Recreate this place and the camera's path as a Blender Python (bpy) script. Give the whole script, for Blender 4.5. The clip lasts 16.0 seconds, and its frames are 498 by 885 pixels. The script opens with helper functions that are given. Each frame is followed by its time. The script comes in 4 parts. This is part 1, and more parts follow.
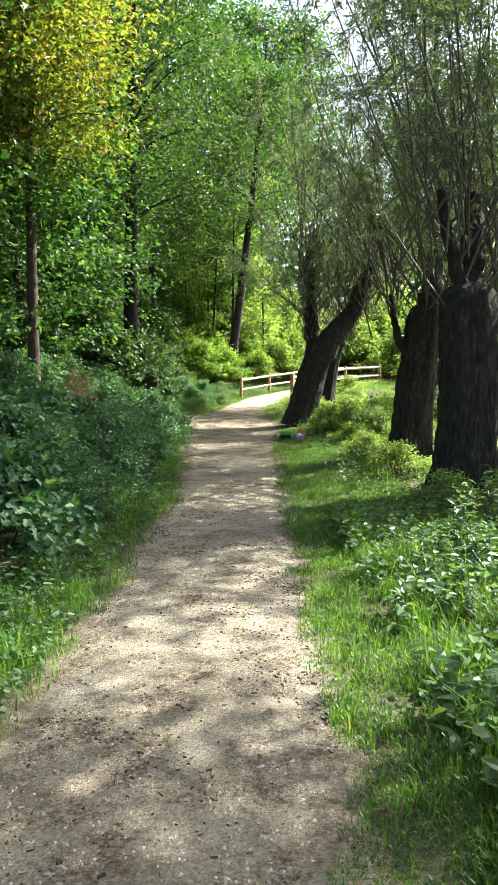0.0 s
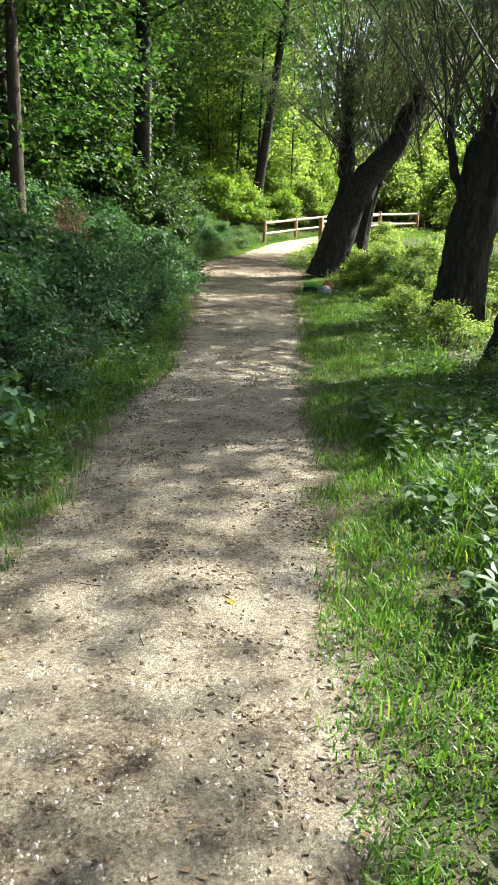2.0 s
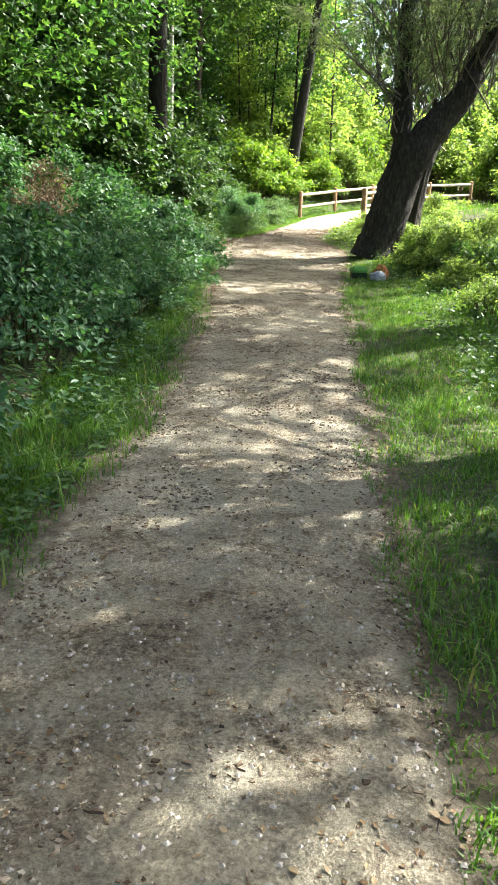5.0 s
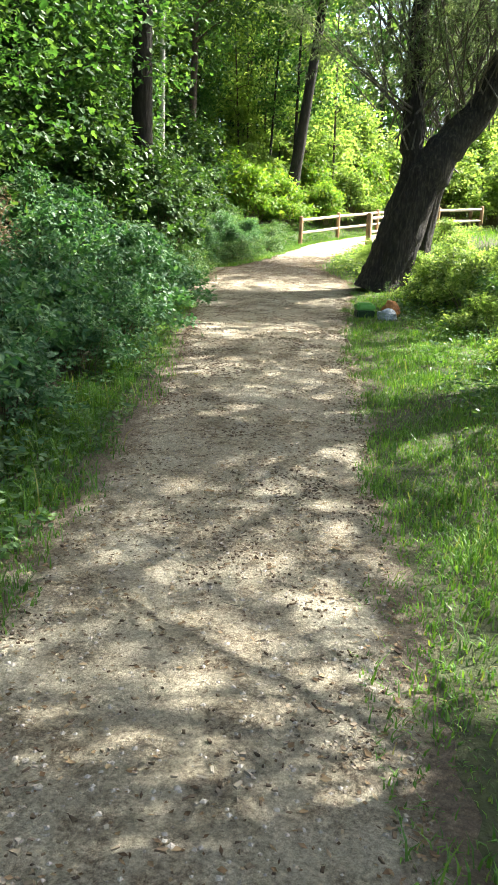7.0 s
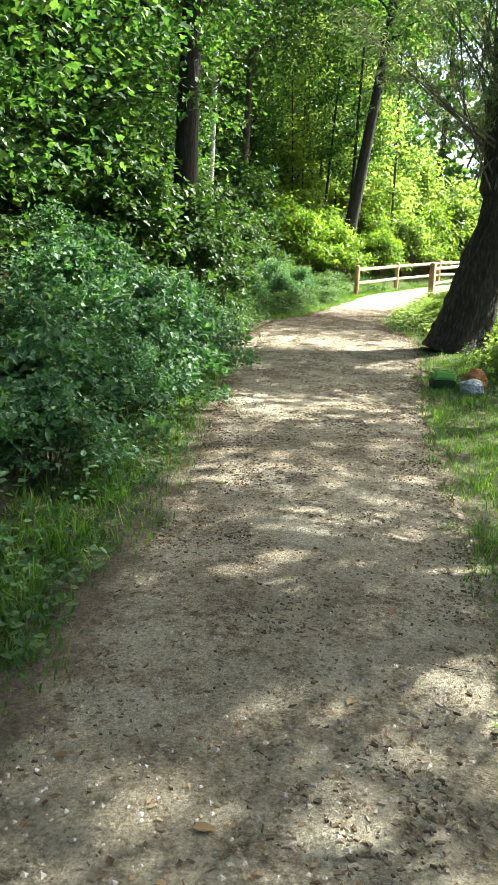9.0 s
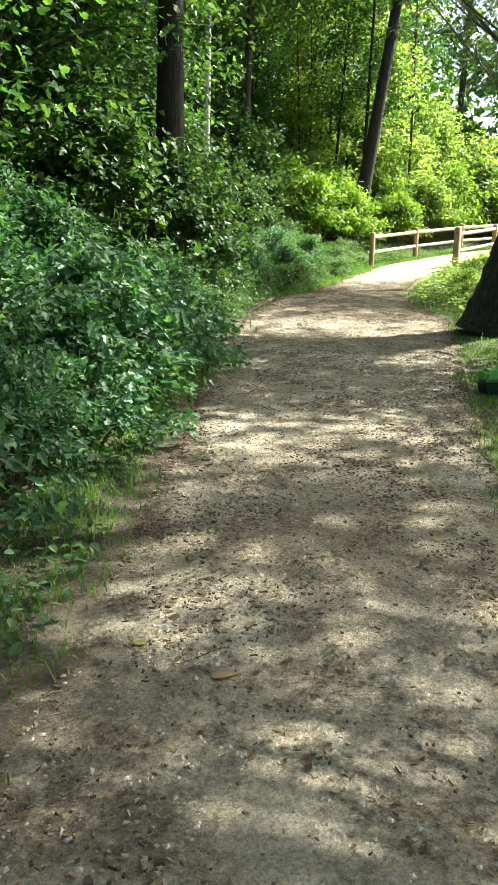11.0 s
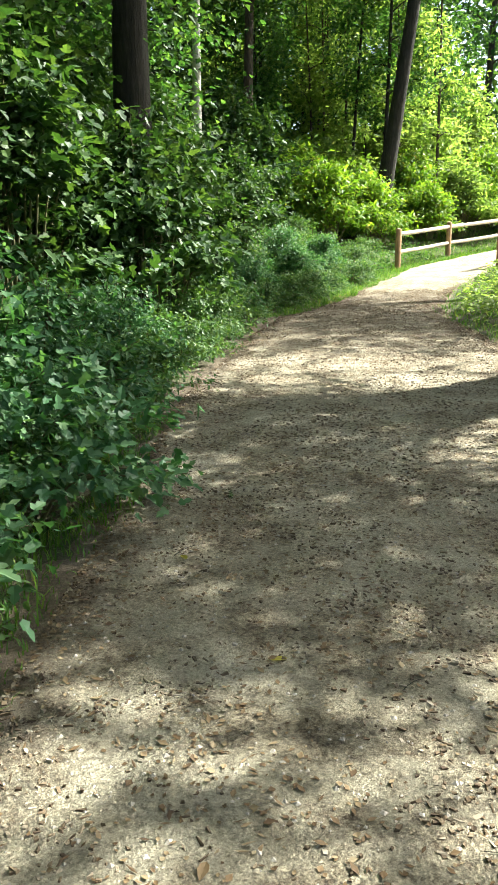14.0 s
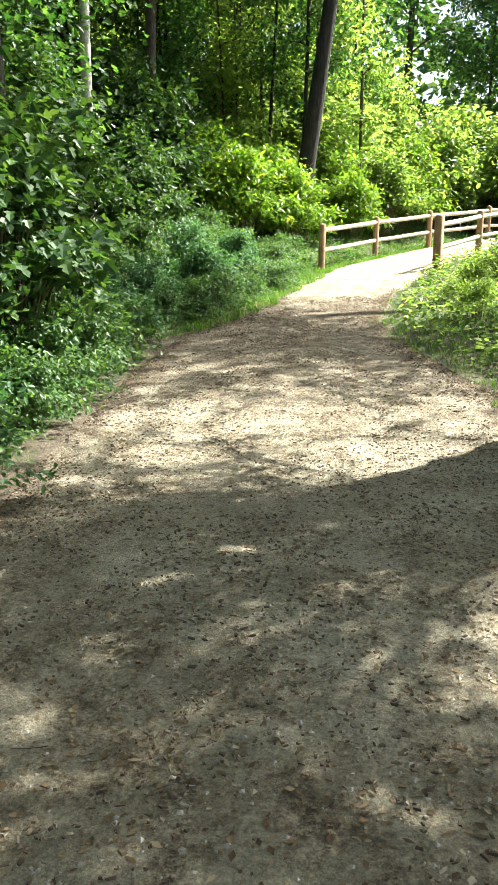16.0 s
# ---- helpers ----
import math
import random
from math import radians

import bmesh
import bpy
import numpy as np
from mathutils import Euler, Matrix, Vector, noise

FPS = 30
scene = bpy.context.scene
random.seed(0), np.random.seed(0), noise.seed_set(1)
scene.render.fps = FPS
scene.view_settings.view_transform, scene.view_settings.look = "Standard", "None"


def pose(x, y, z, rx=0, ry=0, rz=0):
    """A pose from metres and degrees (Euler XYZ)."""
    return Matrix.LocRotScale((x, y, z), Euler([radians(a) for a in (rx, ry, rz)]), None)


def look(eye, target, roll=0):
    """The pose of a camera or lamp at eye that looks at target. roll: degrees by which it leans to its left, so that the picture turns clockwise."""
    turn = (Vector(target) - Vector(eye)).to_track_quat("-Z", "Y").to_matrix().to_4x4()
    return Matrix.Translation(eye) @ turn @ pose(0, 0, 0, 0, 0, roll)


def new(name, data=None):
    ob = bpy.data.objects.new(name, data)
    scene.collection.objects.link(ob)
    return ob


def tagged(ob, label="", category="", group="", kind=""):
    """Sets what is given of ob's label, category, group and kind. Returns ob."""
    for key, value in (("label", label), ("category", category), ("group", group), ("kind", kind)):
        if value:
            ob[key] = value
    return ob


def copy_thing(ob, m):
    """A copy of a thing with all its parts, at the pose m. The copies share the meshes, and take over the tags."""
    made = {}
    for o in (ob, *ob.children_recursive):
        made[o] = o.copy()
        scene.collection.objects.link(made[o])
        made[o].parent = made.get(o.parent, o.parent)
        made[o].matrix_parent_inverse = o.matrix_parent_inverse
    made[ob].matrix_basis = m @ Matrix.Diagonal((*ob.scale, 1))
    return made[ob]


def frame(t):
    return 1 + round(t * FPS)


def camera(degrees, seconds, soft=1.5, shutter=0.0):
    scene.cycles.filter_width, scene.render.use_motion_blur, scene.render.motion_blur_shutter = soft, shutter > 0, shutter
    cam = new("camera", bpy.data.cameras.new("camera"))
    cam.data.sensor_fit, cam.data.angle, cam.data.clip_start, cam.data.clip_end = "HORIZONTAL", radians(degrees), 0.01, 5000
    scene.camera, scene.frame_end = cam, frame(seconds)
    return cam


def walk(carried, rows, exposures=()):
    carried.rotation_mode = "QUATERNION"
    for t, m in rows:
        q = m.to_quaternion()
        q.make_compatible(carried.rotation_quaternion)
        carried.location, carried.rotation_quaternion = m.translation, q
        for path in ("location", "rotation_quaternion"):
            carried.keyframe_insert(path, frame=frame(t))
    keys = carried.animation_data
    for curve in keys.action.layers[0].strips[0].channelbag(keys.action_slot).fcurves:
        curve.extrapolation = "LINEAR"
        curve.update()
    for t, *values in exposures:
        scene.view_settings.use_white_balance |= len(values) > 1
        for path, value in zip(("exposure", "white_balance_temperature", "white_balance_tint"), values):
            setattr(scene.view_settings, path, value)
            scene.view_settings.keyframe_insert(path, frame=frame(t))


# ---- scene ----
cam = camera(34.8, 16.0)
METRES, EYE, TILT, LEAN, TURN = 20.0, 1.5, -4.5, 0.0, 0.0
ROWS = [
    (0.0, 0.0, 0.0, 0.0, -0.0, 0.0, -0.0),
    (0.5, 0.001, 0.0263, -0.0013, -0.04, -3.91, -0.5),
    (1.0, 0.0038, 0.0545, -0.0008, 0.2, -7.12, -0.5),
    (1.5, 0.005, 0.083, 0.0005, 1.34, -10.71, -1.97),
    (2.0, 0.0049, 0.1123, 0.003, 1.69, -10.81, -2.15),
    (2.5, 0.0055, 0.1416, 0.0047, 3.19, -11.92, -1.83),
    (3.0, 0.0038, 0.1719, 0.0062, 3.77, -12.72, -2.96),
    (5.5, -0.0007, 0.3229, 0.0149, 4.46, -12.56, -1.63),
    (6.0, 0.0011, 0.352, 0.0176, 5.8, -12.56, -1.99),
    (6.5, 0.0022, 0.3837, 0.02, 3.32, -10.97, -2.03),
    (7.0, 0.0047, 0.4125, 0.0221, 4.34, -10.9, -2.28),
    (7.5, 0.0045, 0.4435, 0.0243, 3.23, -10.55, -2.54),
    (8.0, 0.0033, 0.4724, 0.0268, 4.23, -8.25, -3.51),
    (8.5, -0.0012, 0.5022, 0.0284, 7.09, -7.62, -4.3),
    (11.0, -0.0106, 0.6621, 0.0404, 8.83, -9.76, -2.05),
    (11.5, -0.0106, 0.6927, 0.0435, 9.57, -10.2, -2.09),
    (12.0, -0.0145, 0.7264, 0.0461, 10.16, -10.46, -2.39),
    (12.5, -0.0152, 0.7593, 0.0493, 9.14, -11.57, -1.72),
    (13.0, -0.018, 0.7898, 0.0534, 9.69, -10.07, -1.32),
    (13.5, -0.0179, 0.8238, 0.0568, 9.55, -9.51, -0.16),
    (14.0, -0.0202, 0.8558, 0.0597, 10.29, -9.83, -0.5),
    (14.5, -0.0216, 0.8908, 0.0625, 11.72, -10.56, -0.29),
    (15.0, -0.0253, 0.9249, 0.0662, 12.78, -11.33, -1.09),
    (15.5, -0.0273, 0.9606, 0.0705, 7.26, -10.64, -0.0),
    (16.0, -0.0301, 0.9943, 0.0737, 4.44, -10.26, -0.71),
]
walk(cam, [(t, pose(0, 0, EYE, TILT, LEAN, TURN) @ pose(METRES * x, METRES * y, METRES * z, 90 + pitch, roll, yaw)) for t, x, y, z, yaw, pitch, roll in ROWS],
     [(0.0, 2.1, 6600, 6), (2.5, 1.85, 6600, 7), (3.2, 1.9, 6600, 7), (5.5, 2.5, 6600, 7), (8.5, 2.5, 6600, 4), (12.5, 2.1, 6600, 1), (14.5, 2.2, 6600, 1), (16.0, 2.3, 6600, 3)])

# ---- world, sun, exposure ----
SUN_TO = Vector((0.80, 0.50, 1.04)).normalized()
sun_az = math.atan2(SUN_TO.x, SUN_TO.y)
sun_el = math.asin(SUN_TO.z)
world = bpy.data.worlds.new("sky")
scene.world = world
world.use_nodes = True
wn = world.node_tree.nodes
wn.clear()
sky = wn.new("ShaderNodeTexSky")
sky.sky_type = "NISHITA"
sky.sun_disc = False
sky.air_density, sky.dust_density, sky.ozone_density = 0.7, 3.5, 0.6
sky.sun_elevation, sky.sun_rotation = sun_el, sun_az
wbg = wn.new("ShaderNodeBackground")
wbg.inputs["Strength"].default_value = 0.1
wout = wn.new("ShaderNodeOutputWorld")
world.node_tree.links.new(sky.outputs[0], wbg.inputs[0])
world.node_tree.links.new(wbg.outputs[0], wout.inputs[0])
sun = new("sun", bpy.data.lights.new("sun", "SUN"))
sun.data.energy, sun.data.angle, sun.data.color = 5.0, radians(0.5), (1.0, 0.97, 0.92)
sun.matrix_world = look(SUN_TO * 60, (0, 0, 0))

R = np.random.RandomState(7)


# ---- materials ----
def material(name):
    m = bpy.data.materials.new(name)
    m.use_nodes = True
    m.node_tree.nodes.clear()
    return m, m.node_tree.nodes, m.node_tree.links


def socket_ramp(nodes, links, source, stops):
    ramp = nodes.new("ShaderNodeValToRGB")
    while len(ramp.color_ramp.elements) < len(stops):
        ramp.color_ramp.elements.new(0.5)
    for e, (p, c) in zip(ramp.color_ramp.elements, stops):
        e.position, e.color = p, (*c, 1)
    links.new(source, ramp.inputs[0])
    return ramp.outputs[0]


def noise_node(nodes, links, coord, scale, detail=4, rough=0.6):
    n = nodes.new("ShaderNodeTexNoise")
    n.inputs["Scale"].default_value, n.inputs["Detail"].default_value = scale, detail
    n.inputs["Roughness"].default_value = rough
    links.new(coord, n.inputs["Vector"])
    return n.outputs[0]


def mixed(nodes, links, fac, a, b, blend="MIX"):
    mx = nodes.new("ShaderNodeMix")
    mx.data_type, mx.blend_type = "RGBA", blend
    for i, v in ((0, fac), (6, a), (7, b)):
        if isinstance(v, (int, float)):
            mx.inputs[i].default_value = v
        elif isinstance(v, tuple):
            mx.inputs[i].default_value = (*v, 1)
        else:
            links.new(v, mx.inputs[i])
    return mx.outputs[2]


def leaf_material(name, stops, glow, through_share=0.4, rough=0.42):
    """Leaf: glossy upper face, light passing through; each leaf its own shade."""
    m, n, l = material(name)
    geo = n.new("ShaderNodeNewGeometry")
    col = socket_ramp(n, l, geo.outputs["Random Per Island"], stops)
    tc = n.new("ShaderNodeTexCoord")
    patch = noise_node(n, l, tc.outputs["Object"], 1.3, 3)
    col = mixed(n, l, 0.35, col, socket_ramp(n, l, patch, [(0.3, (0.45, 0.5, 0.4)), (0.7, (1.25, 1.2, 1.0))]), "MULTIPLY")
    b = n.new("ShaderNodeBsdfPrincipled")
    l.new(col, b.inputs["Base Color"])
    b.inputs["Roughness"].default_value = rough
    b.inputs["Specular IOR Level"].default_value = 0.32
    t = n.new("ShaderNodeBsdfTranslucent")
    l.new(mixed(n, l, 1.0, col, glow, "MULTIPLY"), t.inputs[0])
    mx = n.new("ShaderNodeMixShader")
    mx.inputs[0].default_value = through_share
    l.new(b.outputs[0], mx.inputs[1])
    l.new(t.outputs[0], mx.inputs[2])
    out = n.new("ShaderNodeOutputMaterial")
    l.new(mx.outputs[0], out.inputs[0])
    return m


def solid_material(name, stops, scale, rough=0.9, bump=0.02, bump_scale=None, stretch=(1, 1, 1), spread=3.0, spread_stops=((0.3, (0.7, 0.7, 0.7)), (0.7, (1.15, 1.12, 1.1))), world_space=False):
    m, n, l = material(name)
    tc = n.new("ShaderNodeTexCoord")
    mp = n.new("ShaderNodeMapping")
    mp.inputs["Scale"].default_value = stretch
    l.new(tc.outputs["Object"], mp.inputs[0])
    fine = noise_node(n, l, mp.outputs[0], scale, 6)
    col = socket_ramp(n, l, fine, stops)
    big = noise_node(n, l, tc.outputs["Object"], spread, 3)
    col = mixed(n, l, 0.8, col, socket_ramp(n, l, big, list(spread_stops)), "MULTIPLY")
    info = n.new("ShaderNodeObjectInfo")
    col = mixed(n, l, 0.5, col, socket_ramp(n, l, info.outputs["Random"], [(0.0, (0.75, 0.75, 0.75)), (1.0, (1.2, 1.18, 1.15))]), "MULTIPLY")
    b = n.new("ShaderNodeBsdfPrincipled")
    l.new(col, b.inputs["Base Color"])
    b.inputs["Roughness"].default_value = rough
    bp = n.new("ShaderNodeBump")
    bp.inputs["Distance"].default_value = bump
    bp.inputs["Strength"].default_value = 0.9
    l.new(noise_node(n, l, mp.outputs[0], bump_scale or scale, 6, 0.7), bp.inputs["Height"])
    l.new(bp.outputs[0], b.inputs["Normal"])
    out = n.new("ShaderNodeOutputMaterial")
    l.new(b.outputs[0], out.inputs[0])
    return m


def path_material():
    m, n, l = material("trodden_gravel")
    tc = n.new("ShaderNodeTexCoord")
    co = tc.outputs["Object"]
    base = socket_ramp(n, l, noise_node(n, l, co, 1.4, 6), [(0.3, (0.305, 0.267, 0.19)), (0.5, (0.455, 0.412, 0.305)), (0.72, (0.575, 0.535, 0.418))])
    grains = socket_ramp(n, l, noise_node(n, l, co, 62, 7, 0.85), [(0.37, (0.36, 0.32, 0.28)), (0.5, (1.0, 1.0, 1.0)), (0.63, (1.6, 1.57, 1.53))])
    col = mixed(n, l, 0.85, base, grains, "MULTIPLY")
    crumbs = socket_ramp(n, l, noise_node(n, l, co, 21, 8, 0.9), [(0.42, (0.2, 0.145, 0.1)), (0.54, (0.9, 0.85, 0.8)), (0.62, (1.2, 1.17, 1.13))])
    clusters = socket_ramp(n, l, noise_node(n, l, co, 3.2, 5, 0.7), [(0.42, (0.1, 0.1, 0.1)), (0.6, (1.0, 1.0, 1.0))])
    col = mixed(n, l, clusters, col, mixed(n, l, 1.0, col, crumbs, "MULTIPLY"))
    at = n.new("ShaderNodeAttribute")
    at.attribute_name = "edge"
    add = n.new("ShaderNodeMath")
    add.operation = "MULTIPLY_ADD"
    l.new(noise_node(n, l, co, 5, 6, 0.75), add.inputs[0])
    add.inputs[1].default_value = 1.7
    l.new(at.outputs["Fac"], add.inputs[2])
    sc = n.new("ShaderNodeMath")
    sc.operation = "MULTIPLY"
    sc.inputs[1].default_value = 0.62
    l.new(add.outputs[0], sc.inputs[0])
    humus = socket_ramp(n, l, sc.outputs[0], [(0.74, (0, 0, 0)), (1.0, (0.88, 0.88, 0.88))])
    soil = socket_ramp(n, l, noise_node(n, l, co, 48, 6, 0.8), [(0.35, (0.05, 0.035, 0.024)), (0.55, (0.15, 0.108, 0.07)), (0.7, (0.32, 0.25, 0.17))])
    col = mixed(n, l, humus, col, soil)
    vor = n.new("ShaderNodeTexVoronoi")
    vor.inputs["Scale"].default_value = 95
    l.new(co, vor.inputs["Vector"])
    col = mixed(n, l, 0.25, col, socket_ramp(n, l, vor.outputs["Color"], [(0.0, (0.5, 0.47, 0.43)), (1.0, (1.5, 1.48, 1.45))]), "MULTIPLY")
    b = n.new("ShaderNodeBsdfPrincipled")
    l.new(col, b.inputs["Base Color"])
    b.inputs["Roughness"].default_value = 0.92
    bp = n.new("ShaderNodeBump")
    bp.inputs["Distance"].default_value = 0.05
    bp.inputs["Strength"].default_value = 1.0
    l.new(noise_node(n, l, co, 26, 9, 0.88), bp.inputs["Height"])
    bp2 = n.new("ShaderNodeBump")
    bp2.inputs["Distance"].default_value = 0.004
    bp2.inputs["Strength"].default_value = 0.5
    bp2.invert = True
    l.new(vor.outputs["Distance"], bp2.inputs["Height"])
    l.new(bp.outputs[0], bp2.inputs["Normal"])
    l.new(bp2.outputs[0], b.inputs["Normal"])
    out = n.new("ShaderNodeOutputMaterial")
    l.new(b.outputs[0], out.inputs[0])
    return m


M_PATH = path_material()
M_SOIL = solid_material("forest_soil", [(0.3, (0.035, 0.028, 0.018)), (0.55, (0.075, 0.06, 0.038)), (0.75, (0.12, 0.10, 0.06))], 24, 0.95, 0.03, 40, spread=2.2, spread_stops=((0.35, (1.0, 0.95, 0.85)), (0.6, (0.7, 1.25, 0.5))))
M_WILLOW_BARK = solid_material("willow_bark", [(0.3, (0.01, 0.008, 0.006)), (0.52, (0.034, 0.028, 0.022)), (0.72, (0.1, 0.085, 0.065))], 14, 0.95, 0.1, 12, stretch=(1.6, 1.6, 0.35))
M_BARK = solid_material("smooth_bark", [(0.3, (0.04, 0.028, 0.02)), (0.55, (0.075, 0.055, 0.04)), (0.75, (0.12, 0.095, 0.07))], 16, 0.9, 0.03, 18, stretch=(1.5, 1.5, 0.4))
M_DARK_BARK = solid_material("dark_bark", [(0.3, (0.012, 0.01, 0.008)), (0.6, (0.034, 0.028, 0.022)), (0.8, (0.07, 0.06, 0.05))], 12, 0.95, 0.05, 14, stretch=(1.5, 1.5, 0.3))
M_PALE_BARK = solid_material("pale_bark", [(0.3, (0.25, 0.23, 0.2)), (0.5, (0.5, 0.48, 0.44)), (0.8, (0.62, 0.6, 0.56))], 9, 0.8, 0.015, 18, stretch=(0.6, 0.6, 1.4))
M_SHOOT = solid_material("willow_shoot", [(0.3, (0.05, 0.042, 0.03)), (0.7, (0.14, 0.12, 0.09))], 20, 0.6, 0.005)
M_STEM = solid_material("green_stem", [(0.3, (0.07, 0.075, 0.03)), (0.7, (0.15, 0.14, 0.06))], 20, 0.8, 0.003)
M_POST = solid_material("weathered_post", [(0.3, (0.22, 0.13, 0.065)), (0.55, (0.36, 0.22, 0.115)), (0.75, (0.46, 0.30, 0.17))], 12, 0.85, 0.01, 30, stretch=(3, 3, 0.4))
M_RAIL = solid_material("pale_rail_wood", [(0.3, (0.45, 0.38, 0.3)), (0.6, (0.6, 0.53, 0.43)), (0.8, (0.68, 0.62, 0.53))], 10, 0.8, 0.006, 30)
M_STONE = solid_material("pebble", [(0.3, (0.28, 0.25, 0.21)), (0.6, (0.48, 0.44, 0.38)), (0.8, (0.62, 0.58, 0.52))], 30, 0.85, 0.004)
M_DRY_LEAF = leaf_material("dry_leaf", [(0.0, (0.06, 0.035, 0.018)), (0.4, (0.13, 0.08, 0.04)), (0.75, (0.2, 0.14, 0.08)), (1.0, (0.28, 0.22, 0.14))], (1.0, 0.9, 0.7), 0.15, 0.75)
M_CHIP = leaf_material("bark_chip", [(0.0, (0.065, 0.044, 0.029)), (0.45, (0.14, 0.1, 0.065)), (0.72, (0.23, 0.18, 0.13)), (1.0, (0.38, 0.33, 0.27))], (1.0, 0.9, 0.7), 0.02, 0.85)
M_WILLOW = leaf_material("willow_leaf", [(0.0, (0.09, 0.125, 0.066)), (0.6, (0.16, 0.205, 0.12)), (1.0, (0.29, 0.33, 0.23))], (1.4, 1.55, 0.75), 0.4, 0.36)
M_BROAD = leaf_material("broad_leaf", [(0.0, (0.024, 0.062, 0.02)), (0.6, (0.05, 0.108, 0.032)), (1.0, (0.1, 0.165, 0.052))], (1.5, 1.55, 0.6), 0.36, 0.5)
# Lighter copy of broad_leaf; a lit look put into the leaf colour.
M_WOOD = leaf_material("brightened_broad_leaf", [(0.0, (0.028, 0.078, 0.026)), (0.6, (0.06, 0.132, 0.042)), (1.0, (0.12, 0.2, 0.066))], (1.6, 1.75, 0.68), 0.44, 0.5)
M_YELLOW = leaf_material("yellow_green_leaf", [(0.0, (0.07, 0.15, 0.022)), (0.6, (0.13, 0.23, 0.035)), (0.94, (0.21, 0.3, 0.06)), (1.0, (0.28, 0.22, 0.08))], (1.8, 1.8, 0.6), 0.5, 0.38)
# Sunlit look put into the colour: paler, more translucent leaves than the other greens.
M_SUNNY = leaf_material("sun_brightened_leaf", [(0.0, (0.09, 0.16, 0.04)), (0.6, (0.17, 0.26, 0.075)), (1.0, (0.28, 0.36, 0.14))], (1.7, 1.65, 0.8), 0.6, 0.45)
M_OLIVE = leaf_material("olive_leaf", [(0.0, (0.09, 0.12, 0.022)), (0.5, (0.145, 0.185, 0.04)), (0.85, (0.215, 0.24, 0.065)), (1.0, (0.26, 0.15, 0.07))], (1.7, 1.65, 0.6), 0.52, 0.42)
M_BRAMBLE = leaf_material("bramble_leaf", [(0.0, (0.035, 0.095, 0.044)), (0.6, (0.072, 0.16, 0.076)), (1.0, (0.15, 0.24, 0.125))], (1.5, 1.8, 0.7), 0.36, 0.48)
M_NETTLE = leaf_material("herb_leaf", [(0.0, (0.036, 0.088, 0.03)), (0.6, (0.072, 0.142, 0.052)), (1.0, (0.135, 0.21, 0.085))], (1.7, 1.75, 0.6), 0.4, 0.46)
M_GRASS = leaf_material("grass_blade", [(0.0, (0.048, 0.12, 0.024)), (0.55, (0.09, 0.195, 0.04)), (0.94, (0.15, 0.27, 0.06)), (1.0, (0.3, 0.27, 0.13))], (1.7, 1.7, 0.55), 0.42, 0.42)
M_DRY = leaf_material("dry_stalk", [(0.0, (0.14, 0.095, 0.06)), (0.6, (0.25, 0.18, 0.12)), (1.0, (0.36, 0.28, 0.19))], (1.1, 1.0, 0.8), 0.2, 0.7)


# ---- geometry helpers ----
class Geo:
    """Collects vertices and faces of one mesh."""

    def __init__(self):
        self.v, self.f, self.count = [], [], 0

    def add(self, verts, faces):
        verts, faces = np.asarray(verts, float).reshape(-1, 3), np.asarray(faces, int)
        self.v.append(verts)
        self.f.append(faces + self.count)
        self.count += len(verts)
        return self

    def mesh(self, name, mat, smooth=True):
        me = bpy.data.meshes.new(name)
        v = np.concatenate(self.v)
        me.vertices.add(len(v))
        me.vertices.foreach_set("co", v.astype(np.float32).ravel())
        sizes = np.concatenate([np.full(len(f), f.shape[1]) for f in self.f])
        flat = np.concatenate([f.ravel() for f in self.f])
        me.loops.add(len(flat))
        me.loops.foreach_set("vertex_index", flat.astype(np.int32))
        me.polygons.add(len(sizes))
        me.polygons.foreach_set("loop_start", np.concatenate([[0], np.cumsum(sizes)[:-1]]).astype(np.int32))
        me.polygons.foreach_set("use_smooth", np.full(len(sizes), smooth))
        me.update(calc_edges=True)
        me.materials.append(mat)
        return me


def part(name, geo, mat, parent, label="", smooth=True):
    ob = new(name, geo.mesh(name, mat, smooth))
    ob.parent = parent
    return tagged(ob, label=label)


def unit(a):
    return a / np.maximum(np.linalg.norm(a, axis=-1, keepdims=True), 1e-9)


def tube(geo, pts, radii, seg=8, rough=0.0, lobes=0.0, seed=0, cap=True):
    """A tapered limb along pts; rough and lobes make its surface uneven."""
    pts, radii = np.asarray(pts, float), np.asarray(radii, float)
    n = len(pts)
    tang = unit(np.gradient(pts, axis=0))
    ref = np.array([1.0, 0.13, 0.07])
    side = unit(np.cross(tang, ref))
    up = np.cross(tang, side)
    a = np.linspace(0, 2 * math.pi, seg, endpoint=False)
    rr = np.repeat(radii[:, None], seg, 1)
    if rough or lobes:
        rs = np.random.RandomState(seed)
        ph = rs.rand(4) * 6.28
        along = np.linspace(0, 1, n)[:, None]
        rr = rr * (1 + lobes * np.sin(5 * a[None] + ph[0] + 2 * along) * 0.6 + lobes * np.sin(9 * a[None] + ph[1] - 3 * along) * 0.5)
        rr = rr * (1 + rough * rs.randn(n, seg) * 0.5)
    ring = pts[:, None] + rr[..., None] * (np.cos(a)[None, :, None] * side[:, None] + np.sin(a)[None, :, None] * up[:, None])
    i, j = np.meshgrid(np.arange(n - 1), np.arange(seg), indexing="ij")
    q = np.stack([i * seg + j, i * seg + (j + 1) % seg, (i + 1) * seg + (j + 1) % seg, (i + 1) * seg + j], -1).reshape(-1, 4)
    geo.add(ring.reshape(-1, 3), q)
    if cap:
        top = np.concatenate([ring[-1], [pts[-1] + tang[-1] * radii[-1] * 0.4]])
        geo.add(top, [[k, (k + 1) % seg, seg] for k in range(seg)])
    return geo


